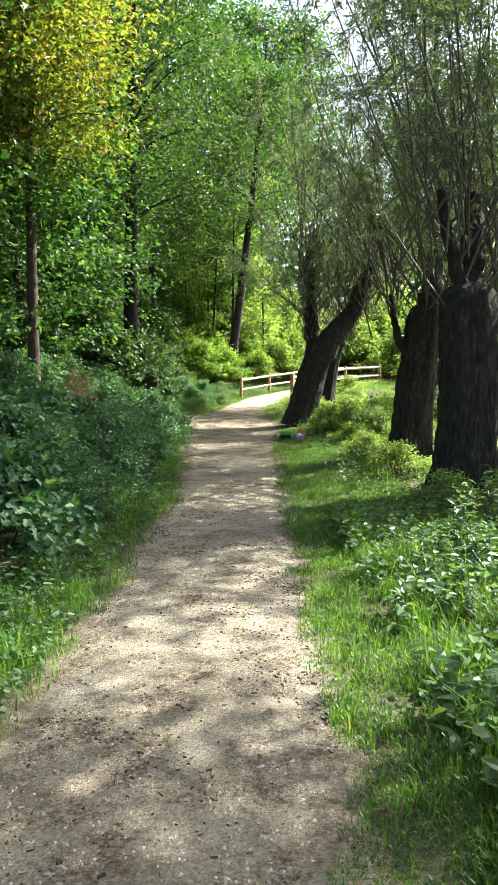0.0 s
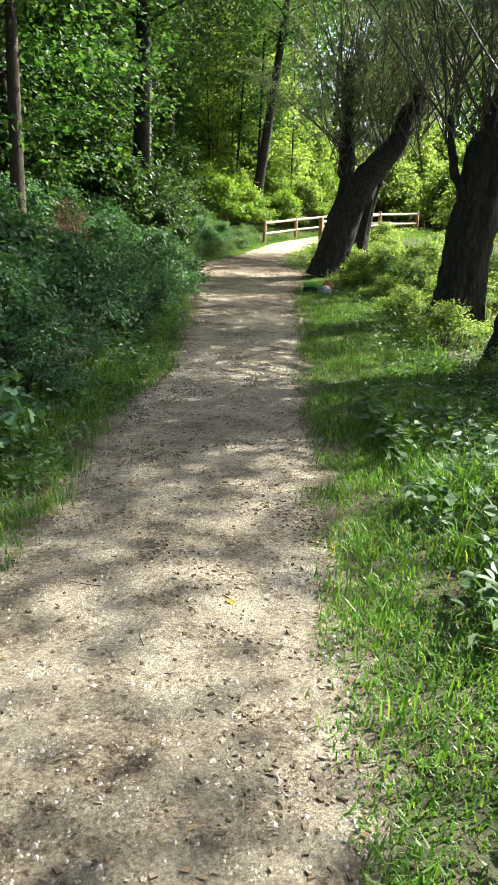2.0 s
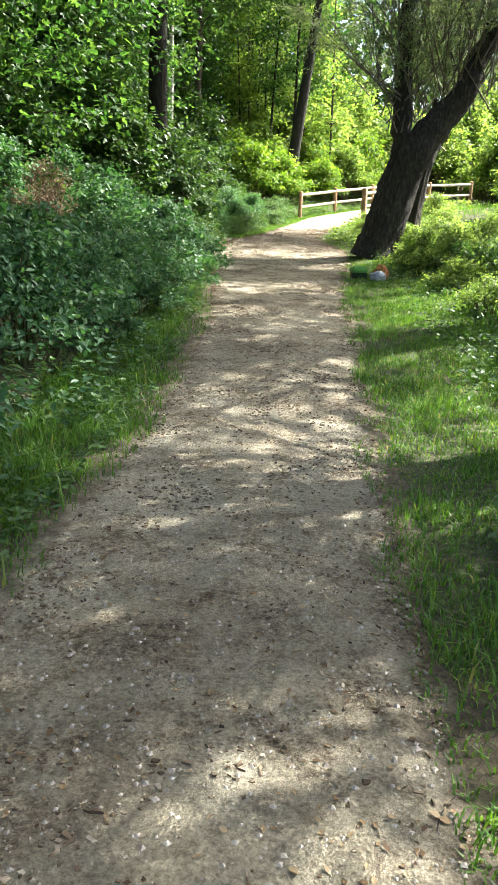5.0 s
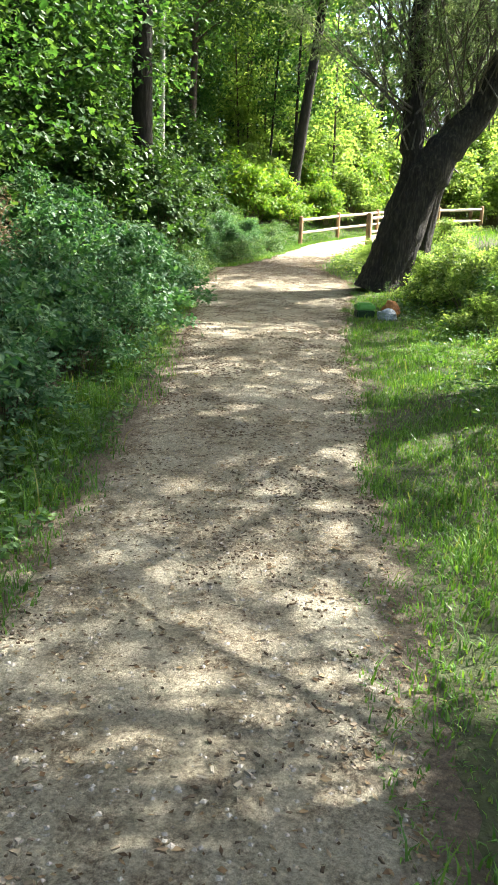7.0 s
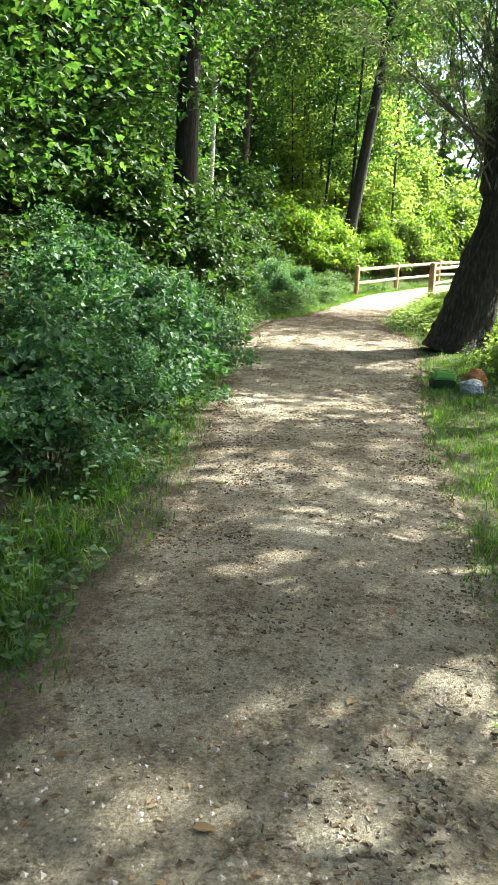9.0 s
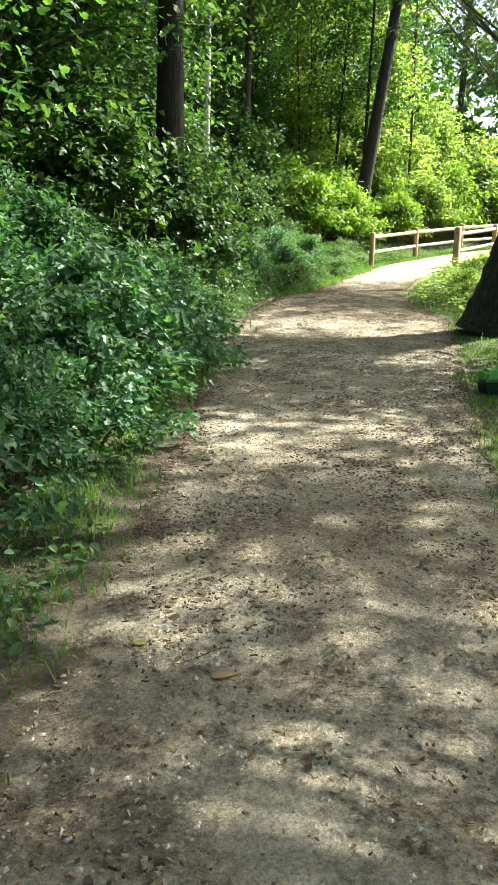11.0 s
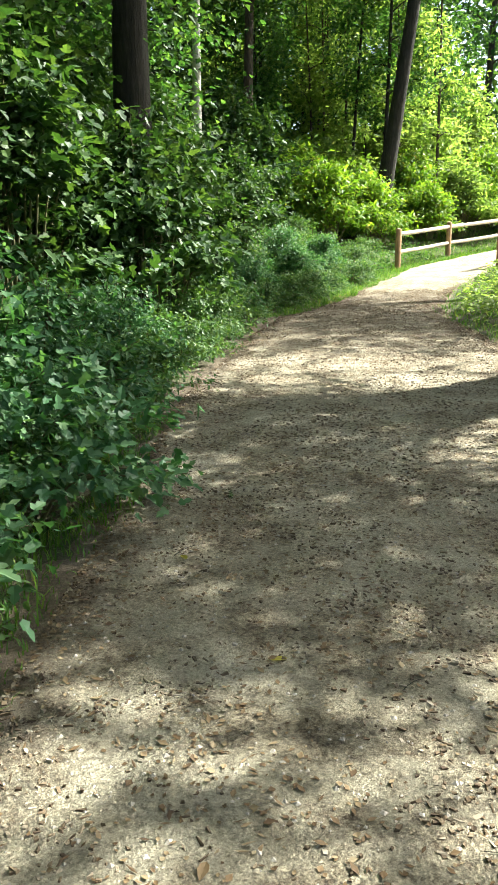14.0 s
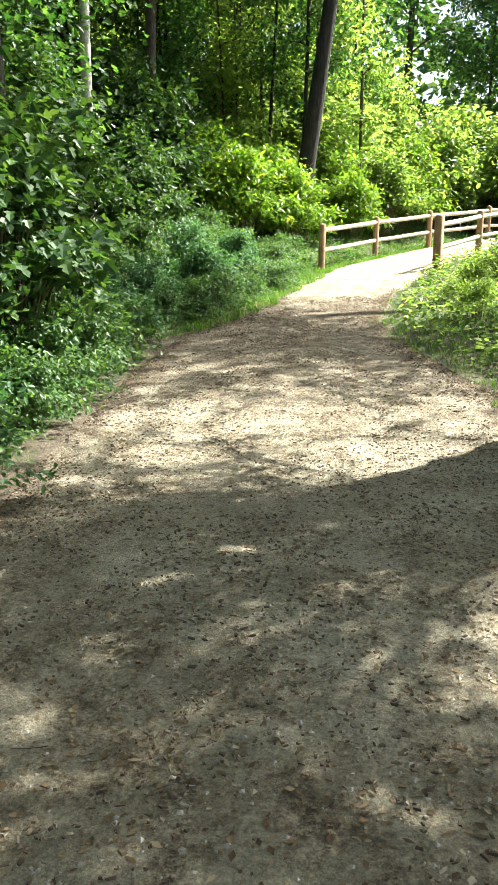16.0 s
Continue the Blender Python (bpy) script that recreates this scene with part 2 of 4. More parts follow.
def curve_points(a, b, bend, n=8):
    """Points from a to b with a sideways bend."""
    a, b, bend = (np.asarray(k, float) for k in (a, b, bend))
    s = np.linspace(0, 1, n)[:, None]
    return a + (b - a) * s + bend * (4 * s * (1 - s))


OVATE = [(0, 0), (0.2, 0.4), (0.5, 0.5), (0.78, 0.28), (1, 0)]
LOBED = [(0, 0), (-0.02, 0.26), (0.27, 0.58), (0.4, 0.27), (0.68, 0.36), (1, 0)]


def leaves(geo, base, way, normal, length, width, shape=None, droop=0.15):
    """Many leaves at once: plain four-cornered ones, or a fan of an outline (along, across) with a sunken midrib and a drooping tip."""
    way = unit(way)
    side = unit(np.cross(way, normal))
    nor = np.cross(side, way)
    length, width = np.broadcast_to(length, len(base))[:, None], np.broadcast_to(width, len(base))[:, None]
    k = np.arange(len(base))[:, None]
    if shape:
        ring = shape + [(a, -c) for a, c in shape[-2:0:-1]]
        rows = [base + way * length * 0.42 - nor * (droop * 0.18 * length + width * 0.04)]
        for a, c in ring:
            rows.append(base + way * length * a + side * width * c + nor * (abs(c) * width * 0.22 - droop * a * a * length))
        v = np.stack(rows, 1)
        m = len(ring)
        geo.add(v.reshape(-1, 3), np.concatenate([k * (m + 1) + np.array([0, 1 + i, 1 + (i + 1) % m]) for i in range(m)]))
    else:
        tip = base + way * length - nor * droop * length
        mid = base + way * length * 0.45
        lift = nor * width * 0.16
        v = np.stack([base, mid + side * width / 2 + lift, tip, mid - side * width / 2 + lift], 1)
        geo.add(v.reshape(-1, 3), np.concatenate([k * 4 + np.array(t) for t in ([0, 1, 2], [0, 2, 3])]))
    return geo


def blades(geo, base, height, width, lean, heading):
    """Grass blades: tapered, bent over."""
    h, w = height[:, None], width[:, None]
    out = np.stack([np.cos(heading), np.sin(heading), np.zeros_like(heading)], 1)
    side = np.stack([-np.sin(heading), np.cos(heading), np.zeros_like(heading)], 1)
    up = np.array([0, 0, 1.0])
    ln = lean[:, None]
    m = base + up * h * 0.55 + out * h * ln * 0.3
    t = base + up * h * (1 - 0.35 * ln) + out * h * ln
    v = np.stack([base - side * w / 2, base + side * w / 2, m + side * w * 0.38, m - side * w * 0.38, t], 1)
    k = np.arange(len(base))[:, None]
    geo.add(v.reshape(-1, 3), k * 5 + np.array([0, 1, 2, 3]))
    geo.add(v[:0].reshape(-1, 3), np.zeros((0, 3), int))
    geo.f.append(k * 5 + np.array([3, 2, 4]) + geo.count - len(base) * 5)
    return geo


def thing(name, x, y, z, label, category, group="", kind=""):
    ob = new(name)
    ob.empty_display_size = 0.2
    ob.location = (x, y, z)
    return tagged(ob, label, category, group, kind)


# ---- lie of the land ----
def rise(y):
    return np.interp(y, [-10, 0, 5, 10, 13, 16, 20, 24, 28, 32, 36, 40, 45, 60, 90], [-.05, -.08, -.11, -.2, -.21, -.13, -.07, -.03, .06, .22, .45, .62, .8, 1.1, 1.4])


def edge_left(y):
    return np.interp(y, [-6, 0, 9, 12, 16, 19, 24, 28, 30, 32, 34, 37.5, 39.3, 41, 43, 46, 49], [-1.0, -1.0, -1.04, -1.0, -1.2, -1.55, -2.25, -2.35, -2.2, -1.55, -1.15, -0.5, -0.1, 0.7, 1.7, 3.6, 6.0])


def edge_right(y):
    return np.interp(y, [-6, 0, 3.5, 9, 14, 19, 24, 27, 30, 31.5, 34.3, 37.8, 40.6, 43, 46, 49], [0.42, 0.4, 0.4, 0.46, 0.55, 0.6, 0.9, 1.05, 0.45, 0.35, 0.8, 1.95, 3.3, 4.8, 7.2, 9.6])


def wobble(x, y, s=1.0):
    return np.sin(x * 1.7 * s + 1.3 * np.sin(y * 0.9 * s)) * np.cos(y * 1.3 * s + 0.7 * np.sin(x * 1.1 * s))


def land(x, y):
    x, y = np.asarray(x, float), np.asarray(y, float)
    z = rise(y) + np.clip((y - 33) / 4, 0, 1) * 0.08 * np.clip(x, -2, 6)
    d = np.clip(edge_left(y) - 0.5 - x, 0, None)
    z = z + 1.5 * (1 - np.exp(-(d / 3.2) ** 1.5)) + 0.03 * np.clip(d - 5, 0, 30)
    dr = np.clip(x - edge_right(y) - 0.2, 0, None)
    z = z + 0.05 * (1 - np.exp(-dr / 0.6)) + 0.06 * wobble(x, y, 0.6) * np.clip((d + dr) / 2, 0, 1)
    return z


def path_height(x, y):
    l, r = edge_left(y), edge_right(y)
    u = np.clip((x - l) / (r - l), 0, 1)
    return land(x, y) + 0.012 + 0.02 * np.sin(math.pi * u) ** 0.5 + 0.006 * wobble(x, y, 3.1) + 0.004 * wobble(x, y, 9.0)


# ---- ground and path ----
gx = np.concatenate([[-600, -250, -120, -60, -40], np.arange(-28, -6, 1.0), np.arange(-6, 8, 0.22), np.arange(8, 30, 1.0), [40, 60, 120, 250, 600]])
gy = np.concatenate([[-600, -200, -80, -40, -20], np.arange(-10, 50, 0.3), np.arange(50, 90, 2.0), [100, 140, 250, 600]])
GX, GY = np.meshgrid(gx, gy, indexing="ij")
GZ = land(np.clip(GX, -40, 60), np.clip(GY, -10, 90))
ni, nj = GX.shape
ii, jj = np.meshgrid(np.arange(ni - 1), np.arange(nj - 1), indexing="ij")
quads = np.stack([ii * nj + jj, (ii + 1) * nj + jj, (ii + 1) * nj + jj + 1, ii * nj + jj + 1], -1).reshape(-1, 4)
ground = new("ground", Geo().add(np.stack([GX, GY, GZ], -1), quads).mesh("ground", M_SOIL))
tagged(ground, "dark brown woodland soil under grass and shrubs", "ground", kind="structure")

py = np.arange(-8, 49, 0.06)
pu = np.linspace(0, 1, 44)
PY, PU = np.meshgrid(py, pu, indexing="ij")
EL = edge_left(PY) - 0.32 + 0.05 * np.sin(PY * 2.3) * np.cos(PY * 0.83) + 0.03 * np.sin(PY * 7.1 + 1)
ER = edge_right(PY) + 0.2 + 0.05 * np.sin(PY * 1.9 + 2) * np.cos(PY * 0.71) + 0.03 * np.sin(PY * 6.3)
PX = EL + (ER - EL) * PU
PZ = path_height(PX, PY) - 0.035 * (np.abs(PU * 2 - 1) ** 10)
ni, nj = PX.shape
ii, jj = np.meshgrid(np.arange(ni - 1), np.arange(nj - 1), indexing="ij")
quads = np.stack([ii * nj + jj, (ii) * nj + jj + 1, (ii + 1) * nj + jj + 1, (ii + 1) * nj + jj], -1).reshape(-1, 4)[:, ::-1]
path = new("path", Geo().add(np.stack([PX, PY, PZ], -1), quads).mesh("path", M_PATH))
edge_mark = path.data.attributes.new("edge", "FLOAT", "POINT")
inset = np.minimum(PX - edge_left(PY), edge_right(PY) - PX)
wide_litter = np.interp(PY, [12, 20, 24, 33, 36], [0, 0.3, 0.42, 0.42, 0]) * np.interp(PY, [20, 25], [1, 0]) * np.clip(1.5 - PU * 1.6, 0.15, 1) + np.interp(PY, [23, 27, 33, 35.5], [0, 0.55, 0.66, 0]) + 0.22 * np.exp(-((PY - 9.5) / 3) ** 2) * np.clip(PU * 2 - 0.9, 0, 1)
edge_mark.data.foreach_set("value", (np.clip(0.5 - inset / 0.5, 0, 1) + wide_litter).astype(np.float32).ravel())
tagged(path, "pale tan trodden gravel footpath, strewn with leaf litter", "path", kind="structure")


# ---- willows ----
def willow(x, y, base_r, trunk, limbs, crown, shoots, per_shoot, seed, label, inside=0.0):
    """Pollard willow: stout leaning trunk, thick limbs, thin upright shoots with narrow leaves.
    trunk: local points; limbs: (points, radius); crown: shoot starts as (point, reach, rise, spread)."""
    rs = np.random.RandomState(seed)
    t = thing("willow_tree", x, y, float(land(x, y)) - 0.05, label, "tree", "pollard willows along the path")
    tp = np.array(trunk, float)
    s = np.linspace(0, 1, 26)
    k = np.linspace(0, 1, len(tp))
    pts = np.stack([np.interp(s, k, tp[:, c]) for c in range(3)], 1)
    radii = base_r * (1 + 0.32 * np.exp(-s * 9)) * (1 - 0.22 * s) * np.interp(s, [0, 0.7, 0.86, 0.95, 1], [1, 1.04, 1.12, 1.0, 0.5])
    part("trunk", tube(Geo(), pts, radii, 36, 0.06, 0.11, seed), M_WILLOW_BARK, t)
    for q, (lp, lr) in enumerate(limbs):
        lp = np.array(lp, float)
        s2 = np.linspace(0, 1, 14)
        k2 = np.linspace(0, 1, len(lp))
        pl = np.stack([np.interp(s2, k2, lp[:, c]) for c in range(3)], 1)
        pl[1:-1] += rs.randn(12, 3) * lr * 0.12
        part("limb", tube(Geo(), pl, lr * (1 - 0.55 * s2), 14, 0.05, 0.05, seed + q), M_WILLOW_BARK, t)
    lg = Geo()
    B, W = [], []
    for i in range(shoots):
        sg = Geo()
        start, reach, up, spread = crown[rs.randint(len(crown))]
        az = rs.rand() * 2 * math.pi
        out = rs.rand() ** 0.6 * reach
        p0 = np.array(start) + rs.randn(3) * spread
        p1 = p0 + np.array([math.cos(az) * out, math.sin(az) * out, up * (0.55 + 0.5 * rs.rand()) * (1 - 0.3 * (out / max(reach, 0.1)) ** 2)])
        pts = curve_points(p0, p1, np.array([math.cos(az) * 0.25, math.sin(az) * 0.25, 0.15]) * out * 0.5 + rs.randn(3) * 0.08, 7)
        tube(sg, pts, np.linspace(0.012 + 0.010 * rs.rand(), 0.003, 7), 5, cap=False)
        seg = rs.randint(2, 7, 6)
        for g in seg:
            q0 = pts[g]
            d = unit(rs.randn(3) + np.array([math.cos(az), math.sin(az), 0.2]))
            q1 = q0 + d * (0.35 + 0.6 * rs.rand()) + np.array([0, 0, -0.1])
            tube(sg, curve_points(q0, q1, (0, 0, 0.05), 4), np.linspace(0.007, 0.002, 4), 4, cap=False)
            m = per_shoot // 7
            u = rs.rand(m, 1)
            B.append(q0 + (q1 - q0) * u + rs.randn(m, 3) * 0.025)
            W.append(unit(d + rs.randn(m, 3) * 0.7 + np.array([0, 0, -0.35])))
        m = per_shoot // 7
        u = 0.3 + 0.7 * rs.rand(m)
        idx = u * 6
        lo = np.minimum(idx.astype(int), 5)
        B.append(pts[lo] + (pts[lo + 1] - pts[lo]) * (idx - lo)[:, None] + rs.randn(m, 3) * 0.06)
        W.append(unit(rs.randn(m, 3) + np.array([0, 0, 0.2])))
        part("shoot", sg, M_SHOOT, t)
    B, W = np.concatenate(B), np.concatenate(W)
    n = len(B)
    leaves(lg, B, W, unit(rs.randn(n, 3) + np.array([0, 0, 0.8])), 0.09 + 0.06 * rs.rand(n), 0.017 + 0.012 * rs.rand(n))
    part("crown", lg, M_WILLOW, t, "narrow grey-green willow leaves", smooth=False)
    return t


willow(3.12, 11.5, 0.44, [(-0.02, 0, 0), (0.05, 0, 0.7), (0.06, 0, 1.6), (0.03, 0, 2.6), (0.05, 0, 3.1)],
       [([(0.15, 0, 1.2), (0.6, 0.1, 2.0), (1.0, 0.2, 3.2)], 0.24), ([(0, 0, 2.8), (-0.25, -0.2, 3.4), (-0.5, -0.4, 4.3)], 0.13), ([(0.05, 0, 2.7), (0.12, 0.2, 3.5), (0.2, 0.3, 4.4)], 0.24)],
       [((0, 0, 3.0), 3.2, 5.8, 0.25), ((0.9, 0.2, 3.2), 3.0, 5.6, 0.25), ((-0.4, -0.3, 4.0), 2.8, 4.8, 0.3)], 80, 205, 11,
       "stout dark pollard willow with upright shoots beside the path")
willow(3.3, 16.2, 0.4, [(-0.02, 0, 0), (0.04, 0, 0.8), (0.12, 0, 1.7), (0.22, 0, 2.5), (0.28, 0, 3.2)],
       [([(0.0, 0, 1.85), (-0.28, 0, 2.5), (-0.42, 0.1, 3.4)], 0.11), ([(-0.1, 0, 0.9), (0.35, 0.1, 1.4), (0.8, 0.2, 2.2), (1.1, 0.2, 3.2)], 0.17), ([(0.26, 0, 2.8), (0.4, 0.1, 3.6), (0.5, 0.2, 4.6)], 0.27)],
       [((0.4, 0, 3.2), 3.8, 6.6, 0.25), ((-0.4, 0.1, 3.3), 3.6, 6.4, 0.3), ((1.1, 0.2, 3.1), 3.2, 5.8, 0.25)], 88, 205, 12,
       "leaning dark pollard willow with a slim side limb")
willow(1.68, 25.6, 0.46, [(-0.1, 0, 0), (0.05, 0, 0.6), (0.3, 0, 1.5), (0.55, 0, 2.3), (0.65, 0, 2.6)],
       [([(0.42, 0, 2.1), (0.32, 0, 3.0), (0.22, 0, 4.2), (0.25, 0, 5.6)], 0.29), ([(0.6, 0, 2.3), (1.1, 0.1, 3.0), (1.75, 0.2, 3.9), (2.2, 0.3, 5.2)], 0.42)],
       [((0.25, 0, 4.8), 4.0, 9.5, 0.35), ((0.25, 0, 3.4), 2.6, 3.2, 0.3), ((1.7, 0.2, 3.8), 3.2, 5.6, 0.35), ((2.2, 0.3, 5.0), 3.2, 7.0, 0.3)], 160, 225, 13,
       "forked dark willow leaning away from the gravel path")
willow(3.15, 31.5, 0.25, [(-0.1, 0, 0), (0.0, 0, 0.8), (0.15, 0, 1.8), (0.35, 0, 2.8)],
       [([(0.25, 0, 2.4), (0.8, 0.2, 3.4), (1.4, 0.3, 4.6)], 0.2), ([(0.5, 0, 2.6), (0.4, 0, 4.0)], 0.16)],
       [((0.5, 0, 3.2), 2.4, 4.4, 0.3), ((1.5, 0.3, 4.3), 2.4, 4.4, 0.3)], 80, 220, 14,
       "smaller dark willow standing behind the forked one")


# ---- broadleaf trees ----
def crown_leaves(geo, rs, centres, spread, per, size, flat=0.55, shape=None, wide=0.6):
    n = len(centres) * per
    c = np.repeat(np.asarray(centres), per, 0)
    off = rs.randn(n, 3) * np.array([1, 1, flat]) * spread
    B = c + off
    W = unit(rs.randn(n, 3) * np.array([1, 1, 0.5]) + unit(off) * 0.6 + np.array([0, 0, -0.25]))
    N = unit(rs.randn(n, 3) * 0.6 + np.array([0, 0, 1.0]))
    leaves(geo, B, W, N, size * (0.7 + 0.6 * rs.rand(n)), size * wide * (0.75 + 0.5 * rs.rand(n)), shape)


def broadleaf(x, y, height, radius, crown_from, crown_r, clumps, per, size, mat, bark, seed, label, lean=(0, 0), group="", z=None, bend=0.15, flat=0.55, shape=None, wide=0.6):
    rs = np.random.RandomState(seed)
    t = thing("broadleaf_tree", x, y, (float(land(x, y)) if z is None else z) - 0.08, label, "tree", group)
    top = np.array([lean[0] * height, lean[1] * height, height])
    pts = curve_points((0, 0, 0), top, (rs.randn() * bend, rs.randn() * bend, 0), 18)
    s = np.linspace(0, 1, 18)
    part("trunk", tube(Geo(), pts, radius * (1 + 0.4 * np.exp(-s * 25)) * (1 - 0.8 * s), 14, 0.03, 0.03, seed), bark, t)
    centres = []
    for i in range(clumps):
        u = crown_from + (1 - crown_from) * rs.rand() ** 0.8
        k = (u - crown_from) / (1 - crown_from)
        az = rs.rand() * 6.283
        r = crown_r * (0.35 + 0.65 * rs.rand()) * math.sin(math.pi * (0.12 + 0.83 * k)) ** 0.7
        p0 = pts[int(u * 0.93 * 17)]
        p1 = p0 + np.array([math.cos(az) * r, math.sin(az) * r, r * (0.15 + 0.4 * rs.rand())])
        centres.append(p1)
        if i % 2 == 0:
            part("limb", tube(Geo(), curve_points(p0, p1, (0, 0, 0.12 * r), 6), np.linspace(max(radius * 0.28 * (1 - u * 0.6), 0.02), 0.012, 6), 6, cap=False), bark, t)
            centres.append(p0 + (p1 - p0) * 0.6)
    cg = Geo()
    crown_leaves(cg, rs, centres, crown_r * 0.2, per, size, flat, shape, wide)
    part("crown", cg, mat, t, smooth=False)
    return t


broadleaf(-4.85, 18.0, 11.5, 0.145, 0.5, 2.6, 60, 150, 0.15, M_OLIVE, M_BARK, 21, "slim grey-barked tree with a yellow-green crown", bend=0.05)
broadleaf(-4.35, 29.2, 19, 0.3, 0.32, 4.4, 90, 160, 0.17, M_BROAD, M_DARK_BARK, 22, "thick dark-barked tree rising out of the wooded bank", (0.02, 0))
broadleaf(-5.2, 43.0, 21, 0.17, 0.34, 4.6, 90, 150, 0.19, M_BROAD, M_BARK, 23, "tall brown tree forking high above the shrubs", (0.01, 0))
broadleaf(-1.1, 44.2, 18, 0.27, 0.5, 3.4, 60, 150, 0.18, M_WOOD, M_DARK_BARK, 24, "brown tree leaning over the bank behind the fence", (0.115, 0), bend=0.1)
broadleaf(-5.35, 37.2, 15, 0.13, 0.5, 2.8, 44, 140, 0.16, M_BROAD, M_PALE_BARK, 25, "slender pale-barked tree in the wood")

WOOD = "trees of the wood"
far_a = broadleaf(-9.0, 33.0, 16, 0.18, 0.13, 3.4, 60, 105, 0.22, M_BROAD, M_DARK_BARK, 31, "dark broadleaf tree standing in the wood", group=WOOD)
far_b = broadleaf(-8.5, 24.0, 15, 0.16, 0.16, 3.2, 56, 105, 0.21, M_BROAD, M_DARK_BARK, 32, "dark broadleaf tree standing in the wood", group=WOOD)
far_c = broadleaf(-5.0, 58.0, 17, 0.13, 0.16, 2.8, 54, 105, 0.22, M_WOOD, M_BARK, 33, "slim broadleaf tree standing in the wood", group=WOOD)
rw = np.random.RandomState(5)


def plant_copies(sources, spots, size=(0.85, 1.2)):
    for i, (x, y) in enumerate(spots):
        k = size[0] + (size[1] - size[0]) * rw.rand()
        copy_thing(sources[i % len(sources)], pose(x, y, float(land(np.clip(x, -40, 60), np.clip(y, -10, 90))) - 0.1, 0, 0, rw.rand() * 360) @ Matrix.Scale(k, 4))


plant_copies([far_a, far_b], [(-7.5, 14), (-9.5, 18), (-12, 28), (-13, 22), (-12, 37), (-9, 40), (-15, 32), (-8.5, 47), (-13, 44), (-17, 40), (-11, 9), (-16, 14), (-7.2, 34), (-8.0, 29)], (0.95, 1.35))
plant_copies([far_c, far_a, far_c, far_b], [(-1, 61), (-9, 58), (13, 67), (16, 73), (9.5, 71), (-12, 58), (20, 76), (11, 74), (-16, 52), (-19, 60), (26, 82), (-13, 73)], (1.1, 1.5))
plant_copies([far_c], [(0.5, 66), (4.0, 68), (-4.0, 64)], (1.8, 2.0))
# Two trees added right of the view to shade the verge and path.
plant_copies([far_b], [(6.9, 12.0)], (0.6, 0.6))
plant_copies([far_b], [(7.2, 24.8)], (0.84, 0.84))
# Unseen trees beside and behind the start, added for closure and shade.
plant_copies([far_b, far_a], [(-12, -6), (-9, 1), (0, -14), (-5, -12)])
# Added mostly out of view; their crowns dapple the path and shade the bank.
shade_tree = broadleaf(8.4, 22.9, 22, 0.24, 0.6, 3.2, 66, 105, 0.19, M_BROAD, M_BARK, 34, "tall broadleaf tree added behind the willows to cast shade", group=WOOD)
plant_copies([shade_tree], [(8.0, 7.4), (8.3, 13.4), (8.9, 19.1), (8.5, 37.2)], (0.92, 1.08))
maple_a = broadleaf(-6.0, 21.6, 12, 0.15, 0.17, 3.3, 78, 105, 0.135, M_WOOD, M_DARK_BARK, 35, "dark maple with drooping boughs over the bank", group=WOOD, flat=0.25, shape=LOBED, wide=0.9)
maple_b = broadleaf(-6.6, 26.3, 11, 0.14, 0.14, 3.1, 78, 105, 0.135, M_WOOD, M_DARK_BARK, 36, "dark maple with drooping boughs over the bank", group=WOOD, flat=0.25, shape=LOBED, wide=0.9)
plant_copies([maple_a, maple_b], [(-6.9, 13.2), (-6.4, 17.4), (-7.0, 31.0), (-7.4, 9.0), (-6.8, 35.0)], (0.85, 1.05))
slim = []
for i in range(34):
    x, y = -9.0 + 10 * rw.rand(), 46.5 + 10 * rw.rand()
    slim.append((x, y))
pole_a = broadleaf(-2.2, 47.5, 12, 0.07, 0.28, 1.5, 26, 60, 0.17, M_WOOD, M_DARK_BARK, 41, "thin dark pole-like tree in the wood", (0.05, 0), WOOD)
# Sun-brightened leaf colour here lifts the dark gap between the trunks.
pole_b = broadleaf(-3.6, 48.5, 11, 0.055, 0.25, 1.5, 26, 60, 0.17, M_SUNNY, M_BARK, 42, "thin pole-like tree with sun-brightened leaves in the wood", (-0.06, 0), WOOD)
plant_copies([pole_a, pole_b], slim)


